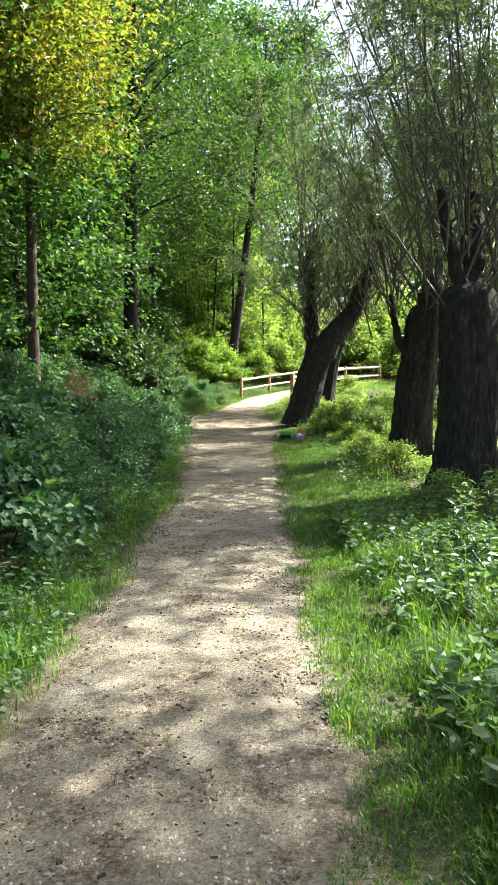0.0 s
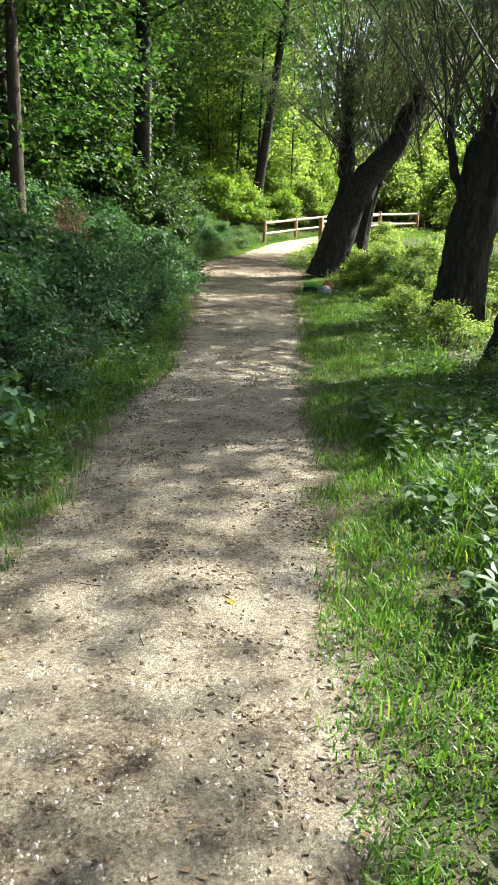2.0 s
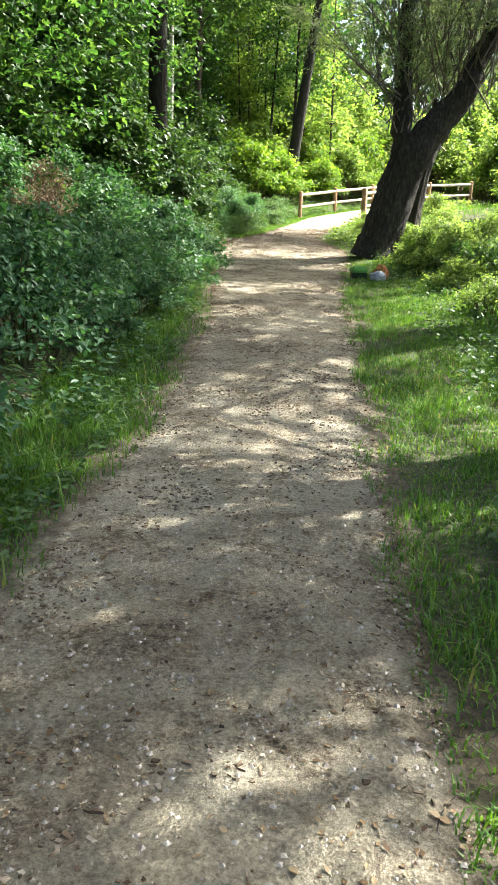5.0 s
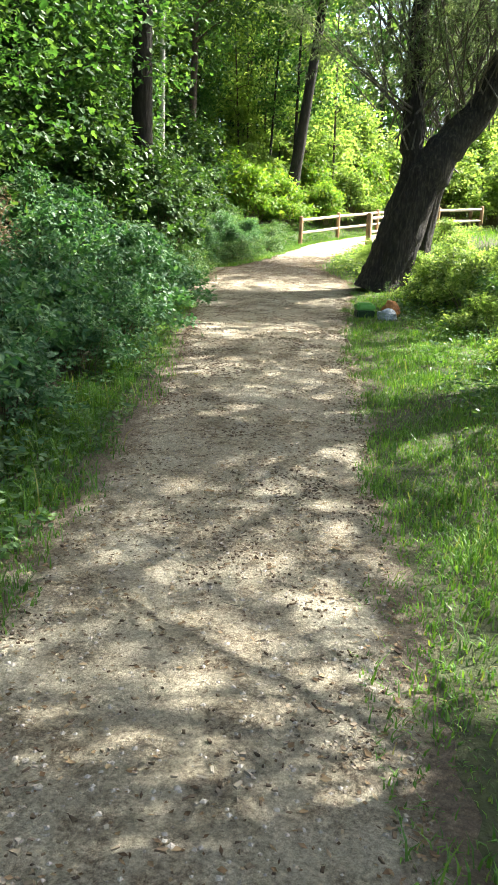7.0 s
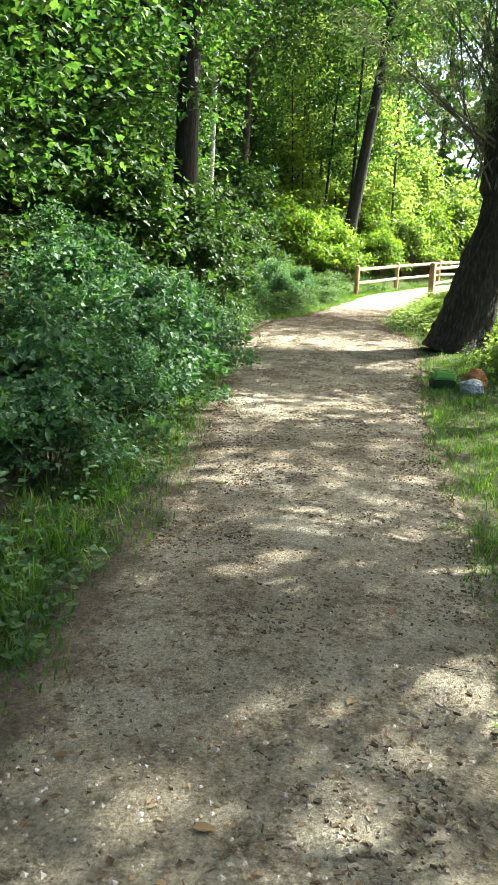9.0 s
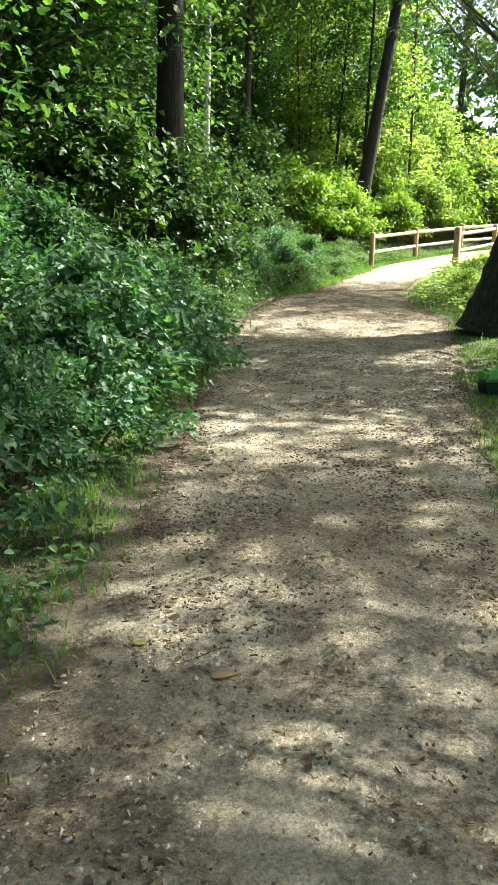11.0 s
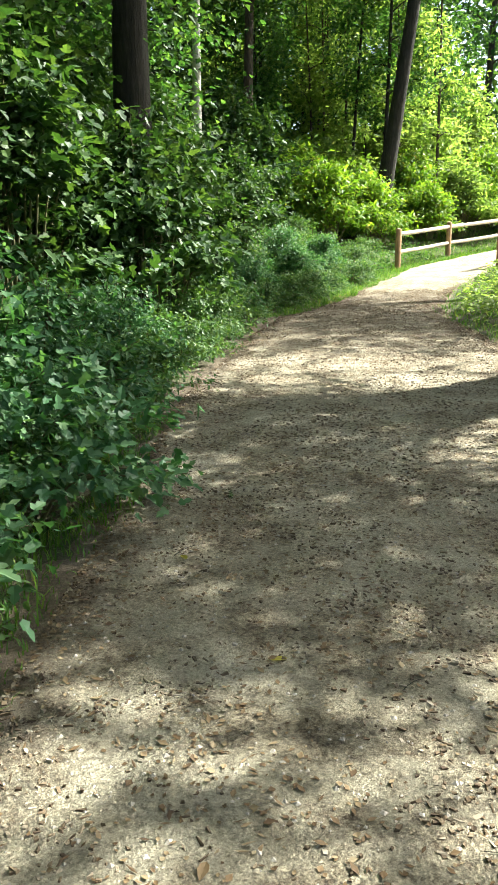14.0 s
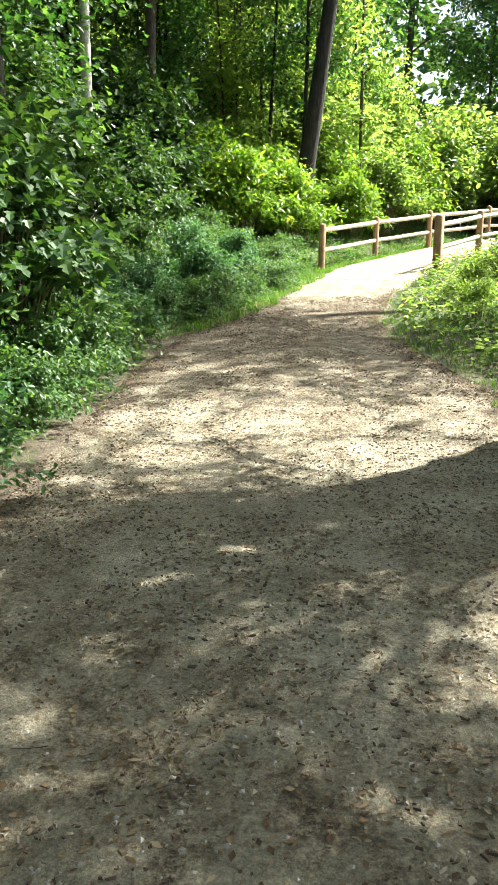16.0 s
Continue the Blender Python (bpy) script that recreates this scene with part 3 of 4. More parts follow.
# ---- shrubs ----
def shrub(x, y, rx, ry, h, clumps, per, size, mat, seed, label, shape=OVATE, wide=0.62, group="", stem=M_STEM, name="shrub"):
    """Bush: stems from the ground, leaves on many small sprays with gaps between."""
    rs = np.random.RandomState(seed)
    t = thing(name, x, y, float(land(x, y)) - 0.03, label, "bush", group)
    sg, lg = Geo(), Geo()
    B, W, N = [], [], []
    for i in range(clumps):
        az, el = rs.rand() * 6.283, rs.rand() ** 0.75
        r = math.cos(el * 1.5) * (0.45 + 0.75 * rs.rand())
        p1 = np.array([math.cos(az) * rx * r, math.sin(az) * ry * r, h * (0.12 + 0.85 * math.sin(el * 1.5)) * (0.6 + 0.6 * rs.rand())])
        p0 = np.array([p1[0] * 0.35, p1[1] * 0.35, 0])
        pts = curve_points(p0, p1, (p1[0] * -0.08, p1[1] * -0.08, h * 0.12), 6)
        if i % 2 == 0:
            tube(sg, pts, np.linspace(0.009 + 0.004 * h, 0.003, 6), 4, cap=False)
        m = per
        u = rs.rand(m, 1) ** 0.7
        off = rs.randn(m, 3) * np.array([0.5, 0.5, 0.24]) * (size * 1.5 + 0.045 * (rx + ry))
        B.append(pts[3] + (p1 - pts[3]) * u + off)
        outw = unit(np.array([math.cos(az), math.sin(az), 0.15]))
        W.append(unit(outw * 0.7 + rs.randn(m, 3) * 0.6 + np.array([0, 0, -0.2])))
        N.append(unit(rs.randn(m, 3) * 0.42 + outw * 0.3 + np.array([0, 0, 1.0])))
    B, W, N = (np.concatenate(k) for k in (B, W, N))
    keep = B[:, 2] > 0.02
    B, W, N = B[keep], W[keep], N[keep]
    n = len(B)
    leaves(lg, B, W, N, size * (0.6 + 0.8 * rs.rand(n)), size * wide * (0.75 + 0.5 * rs.rand(n)), shape)
    tagged(part("stem_tangle", sg, stem, t), kind="stuff")
    part("foliage", lg, mat, t, smooth=False)
    return t


BANK = "undergrowth on the left bank"
sh_bramble = shrub(-2.35, 7.0, 1.0, 1.1, 0.95, 66, 46, 0.08, M_BRAMBLE, 51, "dense dark green bramble bush beside the grass verge", LOBED, 0.9, BANK)
sh_nettle = shrub(-2.3, 12.2, 0.85, 1.1, 1.0, 72, 60, 0.06, M_BRAMBLE, 52, "bushy blue-green nettles along the footpath", OVATE, 0.62, BANK)
sh_elder = shrub(-3.5, 27.0, 1.2, 1.4, 2.4, 100, 44, 0.11, M_BROAD, 53, "tall leafy maple shrub overhanging the path edge", LOBED, 0.9, BANK)
sh_herb = shrub(-2.35, 18.9, 0.85, 1.1, 1.15, 74, 54, 0.072, M_BRAMBLE, 54, "lush green nettle clump beside the gravel", LOBED, 0.82, BANK)


def shrub_copies(sources, rows):
    for i, (x, y, k) in enumerate(rows):
        copy_thing(sources[i % len(sources)], pose(x, y, float(land(x, y)) - 0.03, 0, 0, rw.rand() * 360) @ Matrix.Scale(k, 4))


shrub_copies([sh_bramble, sh_nettle], [(-2.5, 4.4, 0.9), (-3.4, 5.6, 1.0), (-3.7, 8.2, 1.05), (-2.35, 9.4, 0.9), (-3.4, 10.6, 1.0), (-2.4, 14.3, 0.9), (-3.7, 13.2, 1.1), (-4.8, 10.0, 1.1), (-4.9, 7.0, 1.1), (-5.2, 13.0, 1.1), (-3.3, 15.6, 0.9), (-4.9, 16.2, 1.1), (-2.5, 16.4, 0.8), (-6.4, 15.0, 1.2), (-6.5, 11, 1.2), (-3.6, 3.2, 1.2), (-2.6, 1.8, 0.9)])
shrub_copies([sh_herb, sh_nettle], [(-3.4, 19.2, 1.0), (-3.7, 20.2, 1.1), (-2.55, 20.8, 0.95), (-2.9, 22.5, 1.0), (-4.1, 22.4, 1.15), (-3.0, 24.4, 0.9), (-5.2, 19.0, 1.1), (-5.4, 24.0, 1.3), (-3.2, 29.5, 0.7), (-2.9, 31.2, 0.75), (-2.4, 33.0, 0.7), (-2.9, 34.5, 0.9), (-2.1, 36.0, 0.75)])
shrub_copies([sh_elder], [(-4.6, 25.6, 1.15), (-4.4, 30.4, 0.9), (-5.6, 28.4, 1.3), (-5.0, 33.0, 1.1), (-3.9, 35.6, 0.85), (-6.4, 31.0, 1.4), (-6.5, 22.0, 1.3), (-6.9, 18.2, 1.4), (-7.4, 26.0, 1.5), (-6.0, 36.0, 1.2), (-4.6, 39.6, 1.35), (-5.6, 41.4, 1.5), (-7.6, 40.0, 1.4)])
SUNNY = "sunlit bushes round the fence"
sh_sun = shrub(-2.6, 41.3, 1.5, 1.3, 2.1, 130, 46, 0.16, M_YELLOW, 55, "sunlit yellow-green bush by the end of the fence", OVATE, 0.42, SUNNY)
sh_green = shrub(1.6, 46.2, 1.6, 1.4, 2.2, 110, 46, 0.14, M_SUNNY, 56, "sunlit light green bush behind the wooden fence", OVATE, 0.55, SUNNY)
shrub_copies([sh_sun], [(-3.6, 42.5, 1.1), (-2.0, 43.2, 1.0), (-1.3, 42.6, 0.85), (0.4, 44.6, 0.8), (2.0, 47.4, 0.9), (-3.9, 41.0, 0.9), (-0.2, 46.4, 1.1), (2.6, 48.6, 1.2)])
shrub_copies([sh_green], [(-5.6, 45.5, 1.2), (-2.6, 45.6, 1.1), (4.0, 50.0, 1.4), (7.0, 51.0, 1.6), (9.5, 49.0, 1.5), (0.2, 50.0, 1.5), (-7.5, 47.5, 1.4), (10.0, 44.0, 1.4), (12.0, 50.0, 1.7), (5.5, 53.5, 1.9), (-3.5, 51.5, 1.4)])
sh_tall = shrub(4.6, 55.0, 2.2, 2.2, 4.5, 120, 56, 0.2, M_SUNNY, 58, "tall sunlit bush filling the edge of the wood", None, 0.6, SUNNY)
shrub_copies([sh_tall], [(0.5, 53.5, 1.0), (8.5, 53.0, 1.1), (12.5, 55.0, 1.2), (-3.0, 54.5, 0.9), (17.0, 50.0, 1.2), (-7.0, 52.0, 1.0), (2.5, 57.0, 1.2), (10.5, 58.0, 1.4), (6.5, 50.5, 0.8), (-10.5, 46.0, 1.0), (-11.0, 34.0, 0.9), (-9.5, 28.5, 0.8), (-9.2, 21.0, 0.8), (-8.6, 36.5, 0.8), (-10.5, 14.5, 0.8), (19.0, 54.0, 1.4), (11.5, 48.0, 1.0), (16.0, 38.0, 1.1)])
dry = shrub(-3.8, 17.6, 0.6, 0.8, 1.15, 60, 30, 0.06, M_DRY, 59, "dry brown bent stalks on the bank", None, 0.4, "", M_DRY, "dry_weed")
sh_low = shrub(3.0, 20.0, 0.8, 0.9, 0.8, 55, 50, 0.062, M_NETTLE, 57, "low green herbs at the edge of the gravel", OVATE, 0.62, "herbs under the willows")
# Sunlit counterpart of sh_low: brightness comes from the paler leaf colour.
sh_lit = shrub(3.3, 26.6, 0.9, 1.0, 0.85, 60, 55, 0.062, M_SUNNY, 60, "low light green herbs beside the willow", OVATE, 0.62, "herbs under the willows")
edge_ys = np.arange(20.6, 37.5, 0.85)
shrub_copies([sh_low], [(float(edge_left(y)) - 0.45 - 0.25 * rw.rand(), float(y), 0.5 + 0.3 * rw.rand()) for y in edge_ys])
shrub_copies([sh_lit], [(2.3, 22.3, 0.9), (2.7, 21.3, 1.0), (2.4, 23.6, 0.8), (3.2, 20.4, 1.0), (2.5, 19.4, 0.65), (3.5, 22.4, 1.1), (2.5, 27.4, 0.8), (2.2, 28.6, 0.7)])
shrub_copies([sh_low], [(-2.95, 26.6, 0.9), (-3.0, 27.7, 0.9), (-3.3, 28.6, 0.9), (-3.0, 25.6, 0.8)])
shrub_copies([sh_nettle, sh_herb], [(-2.15, 17.3, 0.75), (-2.05, 15.4, 0.55), (-2.9, 17.2, 0.9), (-2.0, 13.4, 0.55), (-1.95, 9.0, 0.5), (-2.3, 18.2, 0.8)])
shrub_copies([sh_low], [(-1.6, 38.6, 0.8), (-2.4, 38.0, 0.9), (-1.4, 40.2, 0.8), (-3.2, 39.4, 1.0), (-3.0, 36.8, 0.9), (-4.0, 37.6, 1.1), (-3.6, 33.4, 1.0), (-3.9, 31.8, 1.0)])
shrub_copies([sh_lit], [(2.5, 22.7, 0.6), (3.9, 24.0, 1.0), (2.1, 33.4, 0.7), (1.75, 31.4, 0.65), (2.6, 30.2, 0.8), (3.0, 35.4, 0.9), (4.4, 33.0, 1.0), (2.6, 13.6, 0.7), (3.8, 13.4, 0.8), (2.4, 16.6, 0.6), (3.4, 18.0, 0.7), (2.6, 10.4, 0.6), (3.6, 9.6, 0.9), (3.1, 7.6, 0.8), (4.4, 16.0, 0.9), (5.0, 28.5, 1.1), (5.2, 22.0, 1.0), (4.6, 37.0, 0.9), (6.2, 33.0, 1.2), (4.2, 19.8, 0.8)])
shrub_copies([sh_green], [(8.0, 36.0, 0.9), (9.5, 29.0, 1.0), (11.0, 34.0, 1.2), (8.5, 22.0, 0.9), (12.0, 26.0, 1.3), (13.0, 38.0, 1.4)])


# ---- wooden fence ----
def railing(posts, square_first, label):
    x0, y0 = posts[0]
    z0 = float(land(x0, y0))
    t = thing("wooden_fence", x0, y0, z0, label, "fence", "fences beside the path")
    heads = []
    for i, (x, y) in enumerate(posts):
        z = float(land(x, y)) - z0
        heads.append(np.array([x - x0, y - y0, z]))
        first = i == 0 and square_first
        r = 0.105 if first else 0.08
        g = Geo()
        hh = 1.12 if first else 1.06
        pts = np.array([(0, 0, -0.1), (0, 0, 0.1), (0, 0, hh - 0.03), (0, 0, hh)]) + heads[-1]
        tube(g, pts, [r, r, r, r * 0.8], 4 if first else 12, 0.02, 0.0, i)
        part("post", g, M_POST, t)
    for a, b in zip(heads, heads[1:]):
        for h, r in ((0.93, 0.055), (0.46, 0.05)):
            off = np.array([0, 0, h])
            part("rail", tube(Geo(), curve_points(a + off, b + off, (0, 0, -0.01), 5), [r] * 5, 10, 0.02, 0.0, 3), M_RAIL, t)
    return t


railing([(-0.39, 39.5), (1.08, 42.3), (2.85, 44.9), (5.0, 47.0), (7.6, 48.8)], False, "two-rail fence of round brown posts and pale rails")
railing([(2.04, 37.55), (3.46, 40.5), (5.2, 43.0), (7.4, 45.2)], True, "two-rail fence starting at a thick square post")


# ---- things left under the willow ----
def rounded_box(w, d, z0, z1, taper=0.0, bevel=0.02):
    bm = bmesh.new()
    bmesh.ops.create_cube(bm, size=1.0)
    for v in bm.verts:
        k = 1 + taper * v.co.z
        v.co = Vector((v.co.x * w * k, v.co.y * d * k, z0 + (v.co.z + 0.5) * (z1 - z0)))
    bmesh.ops.bevel(bm, geom=bm.edges[:], offset=bevel, segments=2, affect="EDGES")
    g = Geo()
    bm.verts.index_update()
    vs = np.array([v.co[:] for v in bm.verts])
    for f in bm.faces:
        g.add(vs[[v.index for v in f.verts]], [list(range(len(f.verts)))])
    bm.free()
    return g


M_BOX = solid_material("green_plastic", [(0.3, (0.1, 0.34, 0.04)), (0.7, (0.16, 0.46, 0.07))], 8, 0.45, 0.001)
M_BOX_DARK = solid_material("dark_green_plastic", [(0.3, (0.01, 0.035, 0.015)), (0.7, (0.018, 0.05, 0.02))], 8, 0.45, 0.001)
M_BAG = solid_material("grey_plastic_bag", [(0.3, (0.2, 0.24, 0.28)), (0.7, (0.36, 0.4, 0.45))], 9, 0.35, 0.02, 14)
M_ORANGE = solid_material("orange_brown_cloth", [(0.3, (0.3, 0.11, 0.03)), (0.7, (0.5, 0.22, 0.07))], 12, 0.8, 0.01)
bx = thing("plastic_box", 0.95, 20.85, float(land(0.95, 20.85)), "green plastic box with a lighter lid on the grass", "box")
part("body", rounded_box(0.28, 0.22, 0.0, 0.12, 0.1), M_BOX_DARK, bx, "dark green lower half")
part("lid", rounded_box(0.29, 0.23, 0.122, 0.23, -0.28, 0.03), M_BOX, bx, "light green lid")
bx.rotation_euler = (0, 0, 0.2)


def crumpled(name, x, y, sx, sy, sz, mat, seed, label, category):
    bm = bmesh.new()
    bmesh.ops.create_icosphere(bm, subdivisions=4, radius=1)
    for v in bm.verts:
        k = 1 + 0.28 * noise.noise(v.co * 1.6 + Vector((seed, 0, 0))) + 0.16 * abs(noise.noise(v.co * 4.5 + Vector((0, seed, 0))))
        v.co = Vector((v.co.x * sx * k, v.co.y * sy * k, max(v.co.z * k + 0.55, 0) * sz))
    me = bpy.data.meshes.new(name)
    bm.to_mesh(me)
    bm.free()
    me.materials.append(mat)
    ob = new(name, me)
    ob.location = (x, y, float(land(x, y)))
    return tagged(ob, label, category)


crumpled("plastic_bag", 1.27, 20.55, 0.15, 0.13, 0.1, M_BAG, 3.1, "crumpled grey-blue plastic bag beside the green box", "bag")
crumpled("cloth_bag", 1.36, 20.95, 0.13, 0.12, 0.15, M_ORANGE, 7.7, "crumpled orange-brown cloth bag behind the plastic bag", "bag")


# ---- herbs and tall plants on the right verge ----
def herb(x, y, h, seed, mat=M_NETTLE):
    rs = np.random.RandomState(seed)
    t = thing("wild_herb", x, y, float(land(x, y)) - 0.02, "tall leafy green herb growing out of the grass", "plant", "tall herbs on the verge")
    sg, lg = Geo(), Geo()
    for s in range(3):
        tip = np.array([rs.randn() * 0.12 * h, rs.randn() * 0.12 * h, h * (0.75 + 0.35 * rs.rand())])
        p0 = np.array([rs.randn() * 0.04, rs.randn() * 0.04, 0])
        pts = curve_points(p0, tip, (rs.randn() * 0.04, rs.randn() * 0.04, 0), 8)
        tube(sg, pts, np.linspace(0.006, 0.002, 8), 5, cap=False)
        k = 22
        u = 0.12 + 0.88 * np.arange(k) / k
        az = np.arange(k) * 2.4 + rs.rand() * 6
        B = p0 + (tip - p0) * u[:, None]
        W = np.stack([np.cos(az), np.sin(az), 0.35 + 0.3 * rs.randn(k)], 1)
        leaves(lg, B, W, np.tile([0, 0, 1.0], (k, 1)) + rs.randn(k, 3) * 0.2, (0.15 - 0.06 * u) * (0.8 + 0.4 * rs.rand(k)), 0.05 - 0.012 * u, OVATE, 0.3)
    tagged(part("stem_tangle", sg, M_STEM, t), kind="stuff")
    part("foliage", lg, mat, t, smooth=False)
    return t


h_a, h_b, h_c = herb(1.75, 6.4, 0.75, 61), herb(1.6, 4.7, 0.6, 62), herb(2.1, 5.4, 0.7, 63)
for i, (x, y, k) in enumerate([(1.9, 4.2, 0.9), (1.45, 5.4, 0.6), (2.3, 6.2, 1.1), (1.95, 7.2, 0.9), (2.4, 7.9, 1.1), (1.5, 3.5, 0.7), (1.85, 3.2, 0.9), (2.6, 5, 1.2), (2.2, 8.8, 0.9), (1.7, 5.9, 0.7), (2.7, 9, 1.1), (2, 10, 0.7), (1.5, 4.2, 0.6), (2.2, 4.6, 1), (1.35, 6.7, 0.5), (-1.9, 3.9, 0.7), (-2, 8.3, 0.7), (-1.9, 11, 0.7), (-1.75, 15.2, 0.8), (-2, 17.6, 0.9), (1.5, 23.2, 0.6), (1.9, 22, 0.7), (-1.25, 21.25, 0.16), (-1.55, 21, 0.13), (-1.2, 18, 0.15), (1.3, 3.9, 0.5), (1.6, 3, 0.7), (2, 5.2, 0.9), (1.4, 5, 0.5), (1.8, 6, 0.8), (2.6, 6.8, 1.1), (1.6, 7.8, 0.6), (2.9, 8.2, 1.2), (1.9, 8.4, 0.6), (2.3, 3.7, 1), (1.25, 3.2, 0.45), (-2.2, 5.4, 0.62), (-2.9, 6.4, 0.73), (-2, 6.9, 0.58), (-3, 8.8, 0.75), (-2.1, 10.2, 0.62), (-2.9, 11.6, 0.75), (-2, 13, 0.62), (-2.8, 14.4, 0.73), (-2.3, 16, 0.68), (-3.1, 16.6, 0.75), (-2.3, 19.8, 0.68), (-3, 18.6, 0.75), (-2.5, 22, 0.65), (-2.9, 23.6, 0.68), (-2.9, 25.4, 0.62), (-3, 28.8, 0.58), (-2.8, 30.4, 0.58)]):
    copy_thing((h_a, h_b, h_c)[i % 3], pose(x, y, float(land(x, y)) - 0.02, 0, 0, i * 77) @ Matrix.Scale(k, 4))


# ---- grass ----
def meadow(name, n, x_of, y_range, height, width, seed, label, tuft=0.0, power=1.0, thin=((0, 60), (1, 1))):
    rs = np.random.RandomState(seed)
    y = y_range[0] + (y_range[1] - y_range[0]) * rs.rand(n) ** power
    x = x_of(y, rs.rand(n))
    keep = rs.rand(n) < (0.75 + 0.35 * wobble(x, y, 2.6) + 0.2 * wobble(x, y, 7)) * np.interp(y, thin[0], thin[1])
    x, y = x[keep], y[keep]
    n = len(x)
    h = height * (0.4 + 0.9 * rs.rand(n)) * (1 + 0.5 * wobble(x, y, 3.7))
    if tuft:
        h = h * np.where(rs.rand(n) < 0.08, 1 + tuft * rs.rand(n), 1)
    B = np.stack([x, y, land(x, y) - 0.01], 1)
    g = blades(Geo(), B, h, width * (0.7 + 0.6 * rs.rand(n)), 0.15 + 0.75 * rs.rand(n), rs.rand(n) * 6.283)
    ob = new(name, g.mesh(name, M_GRASS, False))
    return tagged(ob, label, "grass", kind="stuff")


def ragged(y, s):
    return 0.09 * np.sin(y * 2.1 + s) * np.sin(y * 0.87 + 2 * s) + 0.02 * np.sin(y * 5.7 + s)


meadow("grass_verge", 120000, lambda y, u: edge_left(y) + 0.04 + ragged(y, 1) - (0.25 + 0.75 * np.clip(1 - (y - 14) / 8, 0.12, 1)) * u ** 0.6, (1.0, 24), 0.07, 0.008, 71, "lush green grass between the path and the brambles", 2.0, 1.25, ((13, 15, 24), (1, 0.3, 0.12)))
meadow("grass_verge", 270000, lambda y, u: edge_right(y) - 0.1 + ragged(y, 4) + 2.0 * u ** 0.82, (2.0, 25), 0.055, 0.008, 72, "bright green short grass along the path", 1.6, 1.75, ((16, 20, 25), (1, 0.7, 0.5)))
meadow("long_grass", 30000, lambda y, u: edge_right(y) + 0.55 + 1.8 * u, (2.2, 9), 0.2, 0.008, 73, "long bent grass among the herbs", 0.8)
meadow("long_grass", 11000, lambda y, u: edge_left(y) - 0.3 - 0.55 * u, (2.0, 16), 0.13, 0.01, 75, "long bent grass below the brambles", 0.8)
meadow("far_grass", 42000, lambda y, u: edge_left(y) + 0.1 + ragged(y, 2) - 3.2 * u ** 1.4, (30, 49), 0.11, 0.012, 74, "sunlit grass at the bend of the path", 0.6)
meadow("far_grass", 36000, lambda y, u: edge_right(y) - 0.1 + ragged(y, 3) + 3.5 * u ** 0.8, (25.5, 44), 0.08, 0.012, 76, "sunlit grass before the fence", 0.6)
meadow("meadow", 42000, lambda y, u: edge_right(y) + 1.5 + 11 * u, (9, 48), 0.22, 0.018, 77, "sunlit rough meadow behind the willows", 0.6)


def ground_cover(n, x_of, y_range, size, height, mat, seed, label):
    rs = np.random.RandomState(seed)
    y = y_range[0] + (y_range[1] - y_range[0]) * rs.rand(n) ** 1.2
    x = x_of(y, rs.rand(n))
    keep = rs.rand(n) < 0.5 + 0.7 * wobble(x, y, 2.1)
    x, y = x[keep], y[keep]
    n = len(x)
    az = rs.rand(n) * 6.283
    g = leaves(Geo(), np.stack([x, y, land(x, y) + 0.02 + height * rs.rand(n)], 1), np.stack([np.cos(az), np.sin(az), 0.25 * rs.randn(n)], 1), unit(rs.randn(n, 3) * 0.35 + np.array([0, 0, 1.0])), size * (0.6 + 0.8 * rs.rand(n)), size * (0.5 + 0.3 * rs.rand(n)), OVATE)
    return tagged(new("low_weeds", g.mesh("low_weeds", mat, False)), label, "weeds", kind="stuff")


ground_cover(12000, lambda y, u: edge_right(y) + 0.45 + 1.9 * u, (2.2, 9.5), 0.075, 0.25, M_NETTLE, 83, "leafy green weeds among the long grass")
ground_cover(16000, lambda y, u: edge_right(y) + 0.75 + 2.2 * u, (2.2, 26), 0.055, 0.16, M_NETTLE, 78, "low broad-leaved weeds in the grass under the willows")
ground_cover(16000, lambda y, u: edge_left(y) - 0.4 - 1.6 * u, (1.5, 36), 0.06, 0.3, M_BRAMBLE, 79, "low broad-leaved weeds along the foot of the bank")


ground_cover(9000, lambda y, u: edge_left(y) - 0.12 - 0.6 * u, (1.5, 20), 0.05, 0.1, M_NETTLE, 84, "small leafy weeds in the grass beside the path")
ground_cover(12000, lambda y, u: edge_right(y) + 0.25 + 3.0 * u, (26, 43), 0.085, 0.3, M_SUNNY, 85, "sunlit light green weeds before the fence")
ground_cover(9000, lambda y, u: edge_left(y) - 0.3 - 2.2 * u, (31, 43), 0.08, 0.28, M_WOOD, 86, "leafy weeds at the bend of the path")


# ---- woods closing the view ----
rs = np.random.RandomState(91)
n = 26000
X = np.concatenate([-75 + 150 * rs.rand(n // 2), -32 - 30 * rs.rand(n // 4), 34 + 30 * rs.rand(n // 4)])
Y0 = np.concatenate([86 + 10 * rs.rand(n // 2) - 0.004 * X[:n // 2] ** 2, -30 + 115 * rs.rand(n // 4), -30 + 120 * rs.rand(n // 4)])
top = 15 + 5 * wobble(X, Y0, 0.15) + 3 * wobble(X, Y0, 0.5)
Zw = 0.5 + top * rs.rand(len(X)) ** 0.85
wv = leaves(Geo(), np.stack([X, Y0, Zw], 1), unit(rs.randn(len(X), 3)), unit(rs.randn(len(X), 3) + np.array([0, -0.4, 0.8])), 0.9 + 0.7 * rs.rand(len(X)), 0.6 + 0.4 * rs.rand(len(X)))
tagged(new("far_woods", wv.mesh("far_woods", M_BROAD, False)), "distant green woodland edge closing the view", "woods", kind="stuff")

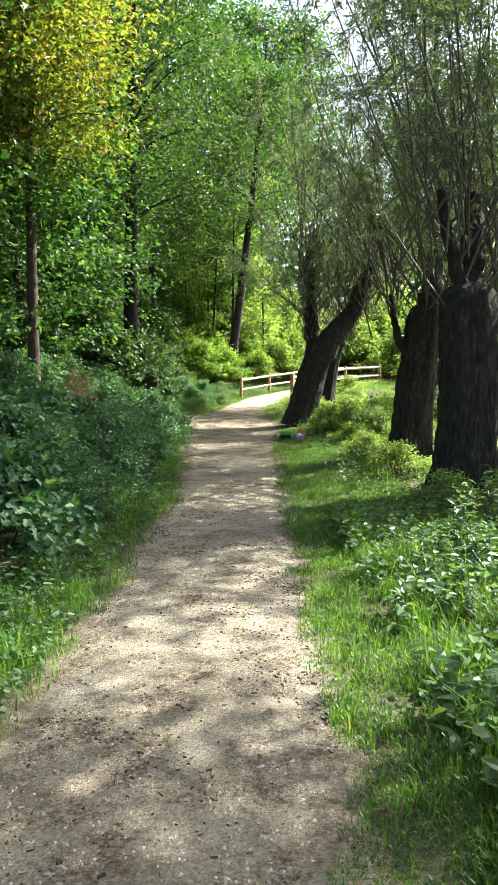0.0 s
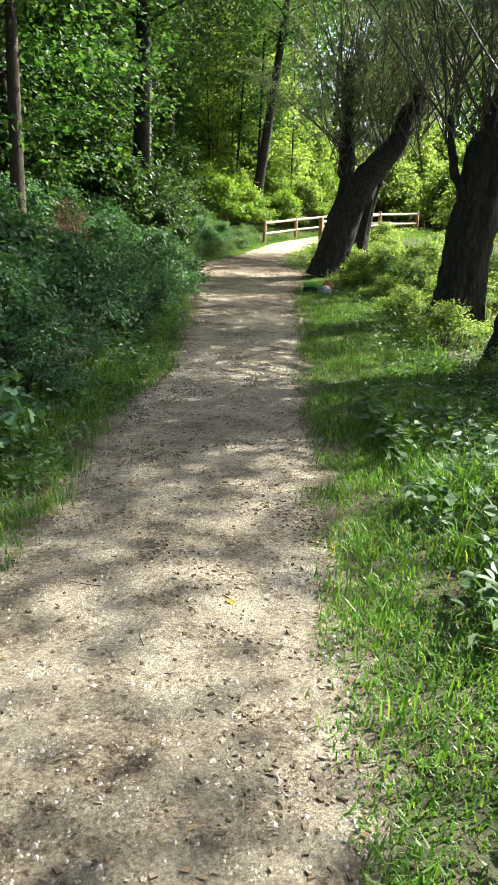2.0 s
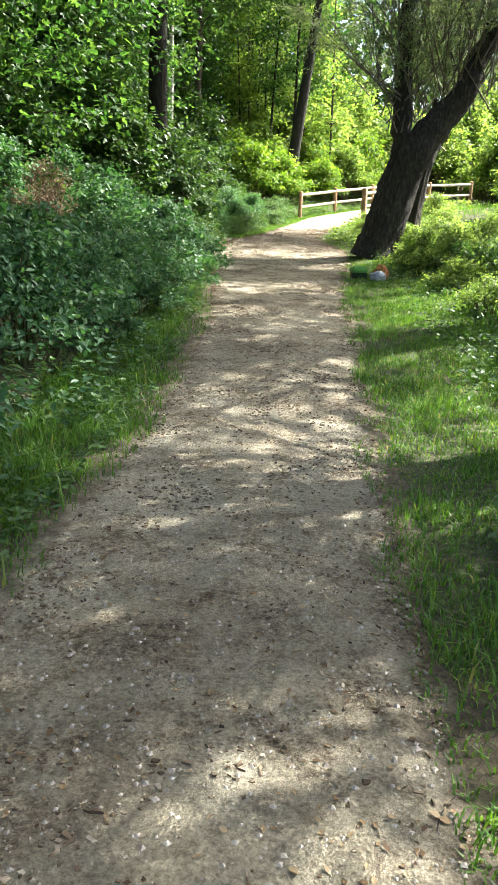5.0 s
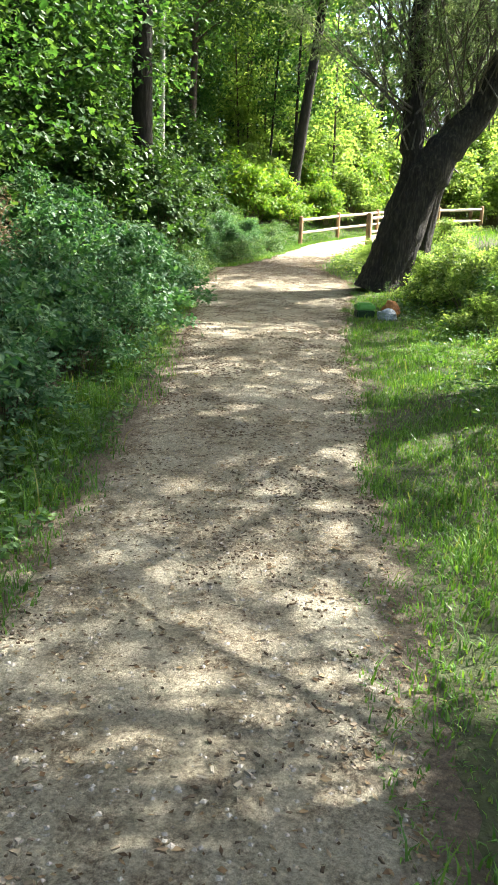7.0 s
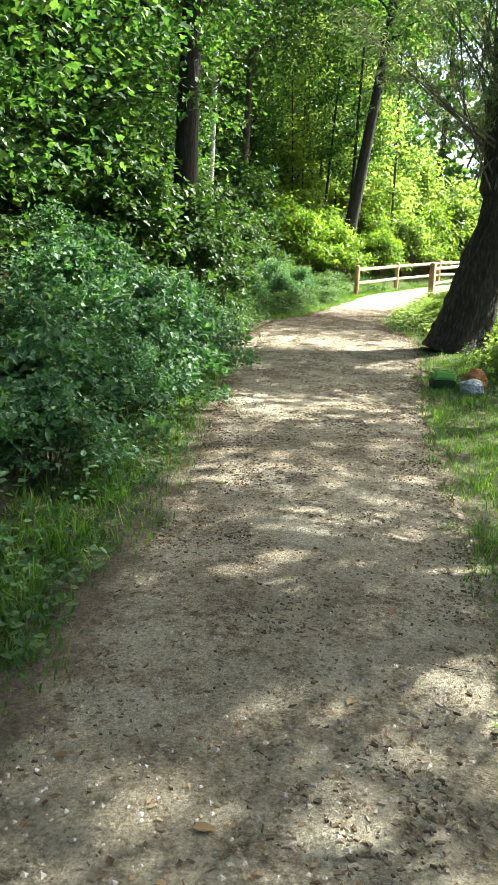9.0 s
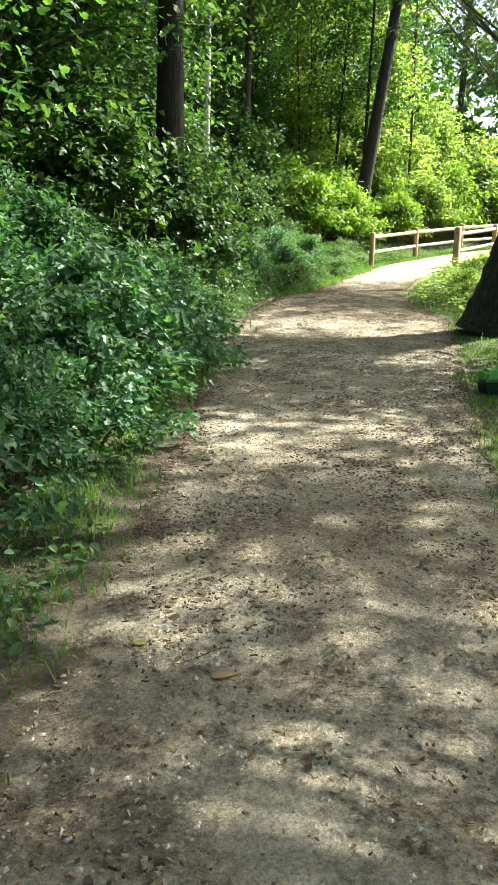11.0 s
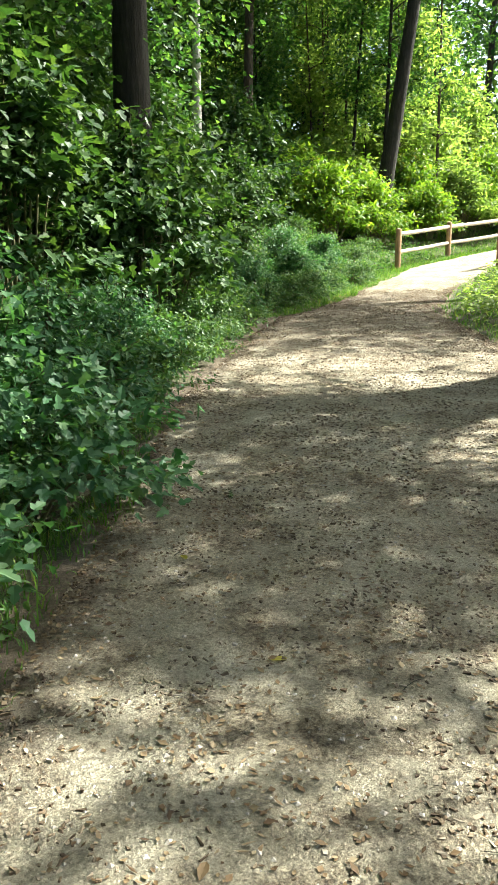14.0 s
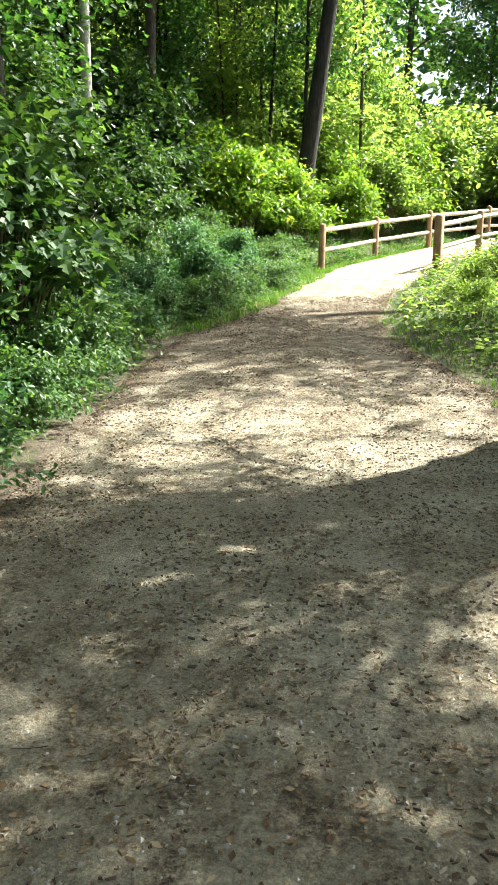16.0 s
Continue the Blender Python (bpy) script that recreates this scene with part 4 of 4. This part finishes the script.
# ---- loose gravel and litter on the path ----
def pebble_mesh(seed):
    rs = np.random.RandomState(seed)
    bm = bmesh.new()
    bmesh.ops.create_icosphere(bm, subdivisions=1, radius=1)
    sc = np.array([1, 0.65 + 0.3 * rs.rand(), 0.45 + 0.2 * rs.rand()])
    for v in bm.verts:
        v.co = Vector(np.array(v.co) * sc * (1 + 0.18 * rs.randn()))
    me = bpy.data.meshes.new("stone")
    bm.to_mesh(me)
    bm.free()
    me.materials.append(M_STONE)
    return me


pebbles = [pebble_mesh(80 + i) for i in range(6)]
rp = np.random.RandomState(9)


def on_path(n, y0, y1, power=1.0, edge=0.0):
    y = y0 + (y1 - y0) * rp.rand(n) ** power
    u = rp.rand(n)
    if edge:
        u = np.where(rp.rand(n) < edge, np.where(rp.rand(n) < 0.5, u ** 3, 1 - u ** 3), u)
    x = edge_left(y) + (edge_right(y) - edge_left(y)) * u
    return x, y, path_height(x, y)


X, Y_, Z = on_path(300, 2.0, 26)
for i in range(300):
    ob = new("stone", pebbles[i % 6])
    ob.parent = path
    k = 0.006 + 0.011 * rp.rand() ** 3
    ob.matrix_basis = pose(X[i], Y_[i], Z[i] + k * 0.2, rp.rand() * 40 - 20, rp.rand() * 40 - 20, rp.rand() * 360) @ Matrix.Scale(k, 4)

ico = np.array([(1, 0, 0), (-1, 0, 0), (0, 1, 0), (0, -1, 0), (0, 0, 0.6), (0, 0, -0.6)], float)
icf = np.array([(0, 2, 4), (2, 1, 4), (1, 3, 4), (3, 0, 4), (2, 0, 5), (1, 2, 5), (3, 1, 5), (0, 3, 5)])
n = 18000
X, Y_, Z = on_path(n, 1.8, 36, 1.3)
ang, sz = rp.rand(n) * 6.283, 0.0033 + 0.009 * rp.rand(n) ** 2.6
V = ico[None] * sz[:, None, None] * (0.7 + 0.6 * rp.rand(n, 6, 1))
ca, sa = np.cos(ang)[:, None], np.sin(ang)[:, None]
V = np.stack([V[..., 0] * ca - V[..., 1] * sa, V[..., 0] * sa + V[..., 1] * ca, V[..., 2]], -1) + np.stack([X, Y_, Z], 1)[:, None]
gravel = new("gravel", Geo().add(V.reshape(-1, 3), (np.arange(n)[:, None, None] * 6 + icf).reshape(-1, 3)).mesh("gravel", M_STONE, False))
tagged(gravel, "fine loose pale gravel scattered over the path", "gravel", kind="stuff")

n = 90000
X, Y_, Z = on_path(n, 1.8, 36, 0.75, 0.4)
keep = rp.rand(n) < np.interp(Y_, [8, 14, 22, 34, 36], [0.25, 0.5, 1, 1, 0.3]) * (0.6 + 0.6 * wobble(X, Y_, 3.3))
X, Y_, Z = X[keep], Y_[keep], Z[keep]
n = len(X)
az = rp.rand(n) * 6.283
lit = leaves(Geo(), np.stack([X, Y_, Z + 0.003], 1), np.stack([np.cos(az), np.sin(az), 0.1 * rp.randn(n)], 1), unit(rp.randn(n, 3) * 0.15 + np.array([0, 0, 1.0])), 0.012 + np.interp(Y_, [10, 20], [0.026, 0.034]) * rp.rand(n) ** 2.6, 0.007 + 0.018 * rp.rand(n) ** 2, None, -0.12)
litter = new("leaf_litter", lit.mesh("leaf_litter", M_DRY_LEAF, False))
tagged(litter, "brown dry leaf crumbs along the path", "leaf litter", kind="stuff")
n = 70000
X, Y_, Z = on_path(n, 1.8, 34, 0.8, 0.4)
keep = rp.rand(n) < 0.08 + 0.9 * np.clip(1.2 * wobble(X, Y_, 2.3) + 0.8 * wobble(X, Y_, 6) - 0.35 + np.clip((Y_ - 14) / 8, 0, 0.9), 0, 1)
X, Y_, Z = X[keep], Y_[keep], Z[keep]
n = len(X)
az, ca = rp.rand(n) * 6.283, rp.rand(n)
ln, wd, th = 0.0045 + 0.013 * rp.rand(n) ** 2.6, 0.0035 + 0.006 * rp.rand(n) ** 2, 0.001 + 0.0025 * rp.rand(n)
box = np.array([(-1, -0.7, 0), (0.8, -1, 0), (1, 0.8, 0), (-0.8, 1, 0), (-0.8, -0.5, 1), (0.7, -0.8, 1), (0.8, 0.6, 1), (-0.6, 0.8, 1)], float)
V = box[None] * np.stack([ln, wd, th * 2.5], 1)[:, None] * (0.5 + 0.9 * rp.rand(n, 8, 1))
co, si = np.cos(az)[:, None], np.sin(az)[:, None]
V = np.stack([V[..., 0] * co - V[..., 1] * si, V[..., 0] * si + V[..., 1] * co, V[..., 2] - 0.001 + 0.25 * V[..., 0] * (ca[:, None] - 0.5)], -1) + np.stack([X, Y_, Z], 1)[:, None]
bf = np.array([(4, 5, 6, 7), (0, 1, 5, 4), (1, 2, 6, 5), (2, 3, 7, 6), (3, 0, 4, 7)])
chips = new("bark_chips", Geo().add(V.reshape(-1, 3), (np.arange(n)[:, None, None] * 8 + bf).reshape(-1, 4)).mesh("bark_chips", M_CHIP, False))
tagged(chips, "small brown and pale bark chips strewn over the gravel", "bark chips", kind="stuff")
fl = Geo()
leaves(fl, np.array([[-0.05, 0, 0.006]]), np.array([[1.0, 0, 0.05]]), np.array([[0, 0, 1.0]]), 0.1, 0.05, OVATE, 0.06)
fallen = tagged(new("fallen_leaf", fl.mesh("fallen_leaf", M_DRY_LEAF, False)), "dry fallen leaf lying on the gravel", "leaf", "fallen leaves on the path")
M_FRESH = leaf_material("fresh_fallen_leaf", [(0.0, (0.3, 0.3, 0.04)), (1.0, (0.35, 0.3, 0.05))], (1.2, 1.1, 0.6), 0.3, 0.5)
fresh = tagged(new("fallen_leaf", fl.mesh("fallen_leaf", M_FRESH, False)), "yellow-green fallen leaf lying on the gravel", "leaf", "fallen leaves on the path")
fresh.matrix_basis = pose(-0.02, 5.15, float(path_height(-0.02, 5.15)), 0, 0, 120) @ Matrix.Scale(0.6, 4)
for x, y, turn in ((-0.95, 15.7, 10), (0.1, 17.35, 70), (-0.75, 19.6, 200), (-1.3, 20.4, 130), (0.15, 16.9, 300)):
    copy_thing(fresh, pose(x, y, float(path_height(x, y)), 0, 0, turn))
X, Y_, Z = on_path(60, 2.2, 24, 1.0, 0.3)
fallen.matrix_basis = pose(-0.62, 15.55, float(path_height(-0.62, 15.55)), 0, 0, 30)
for i in range(60):
    copy_thing(fallen, pose(X[i], Y_[i], Z[i] + 0.004, rp.rand() * 16 - 8, rp.rand() * 16 - 8, rp.rand() * 360) @ Matrix.Scale(0.25 + 0.45 * rp.rand(), 4))
tw = tagged(new("twig", tube(Geo(), curve_points((-0.14, 0, 0.006), (0.14, 0.02, 0.006), (0, 0.02, 0.004), 7), np.linspace(0.004, 0.002, 7), 6).mesh("twig", M_DARK_BARK)), "small dry twig lying on the gravel", "twig", "twigs on the path")
X, Y_, Z = on_path(30, 2.2, 24)
tw.matrix_basis = pose(-0.3, 19.5, float(path_height(-0.3, 19.5)), 0, 0, 50) @ Matrix.Scale(0.35, 4)
for i in range(30):
    copy_thing(tw, pose(X[i], Y_[i], Z[i], 0, 0, rp.rand() * 360) @ Matrix.Scale(0.6 + 1.0 * rp.rand(), 4))
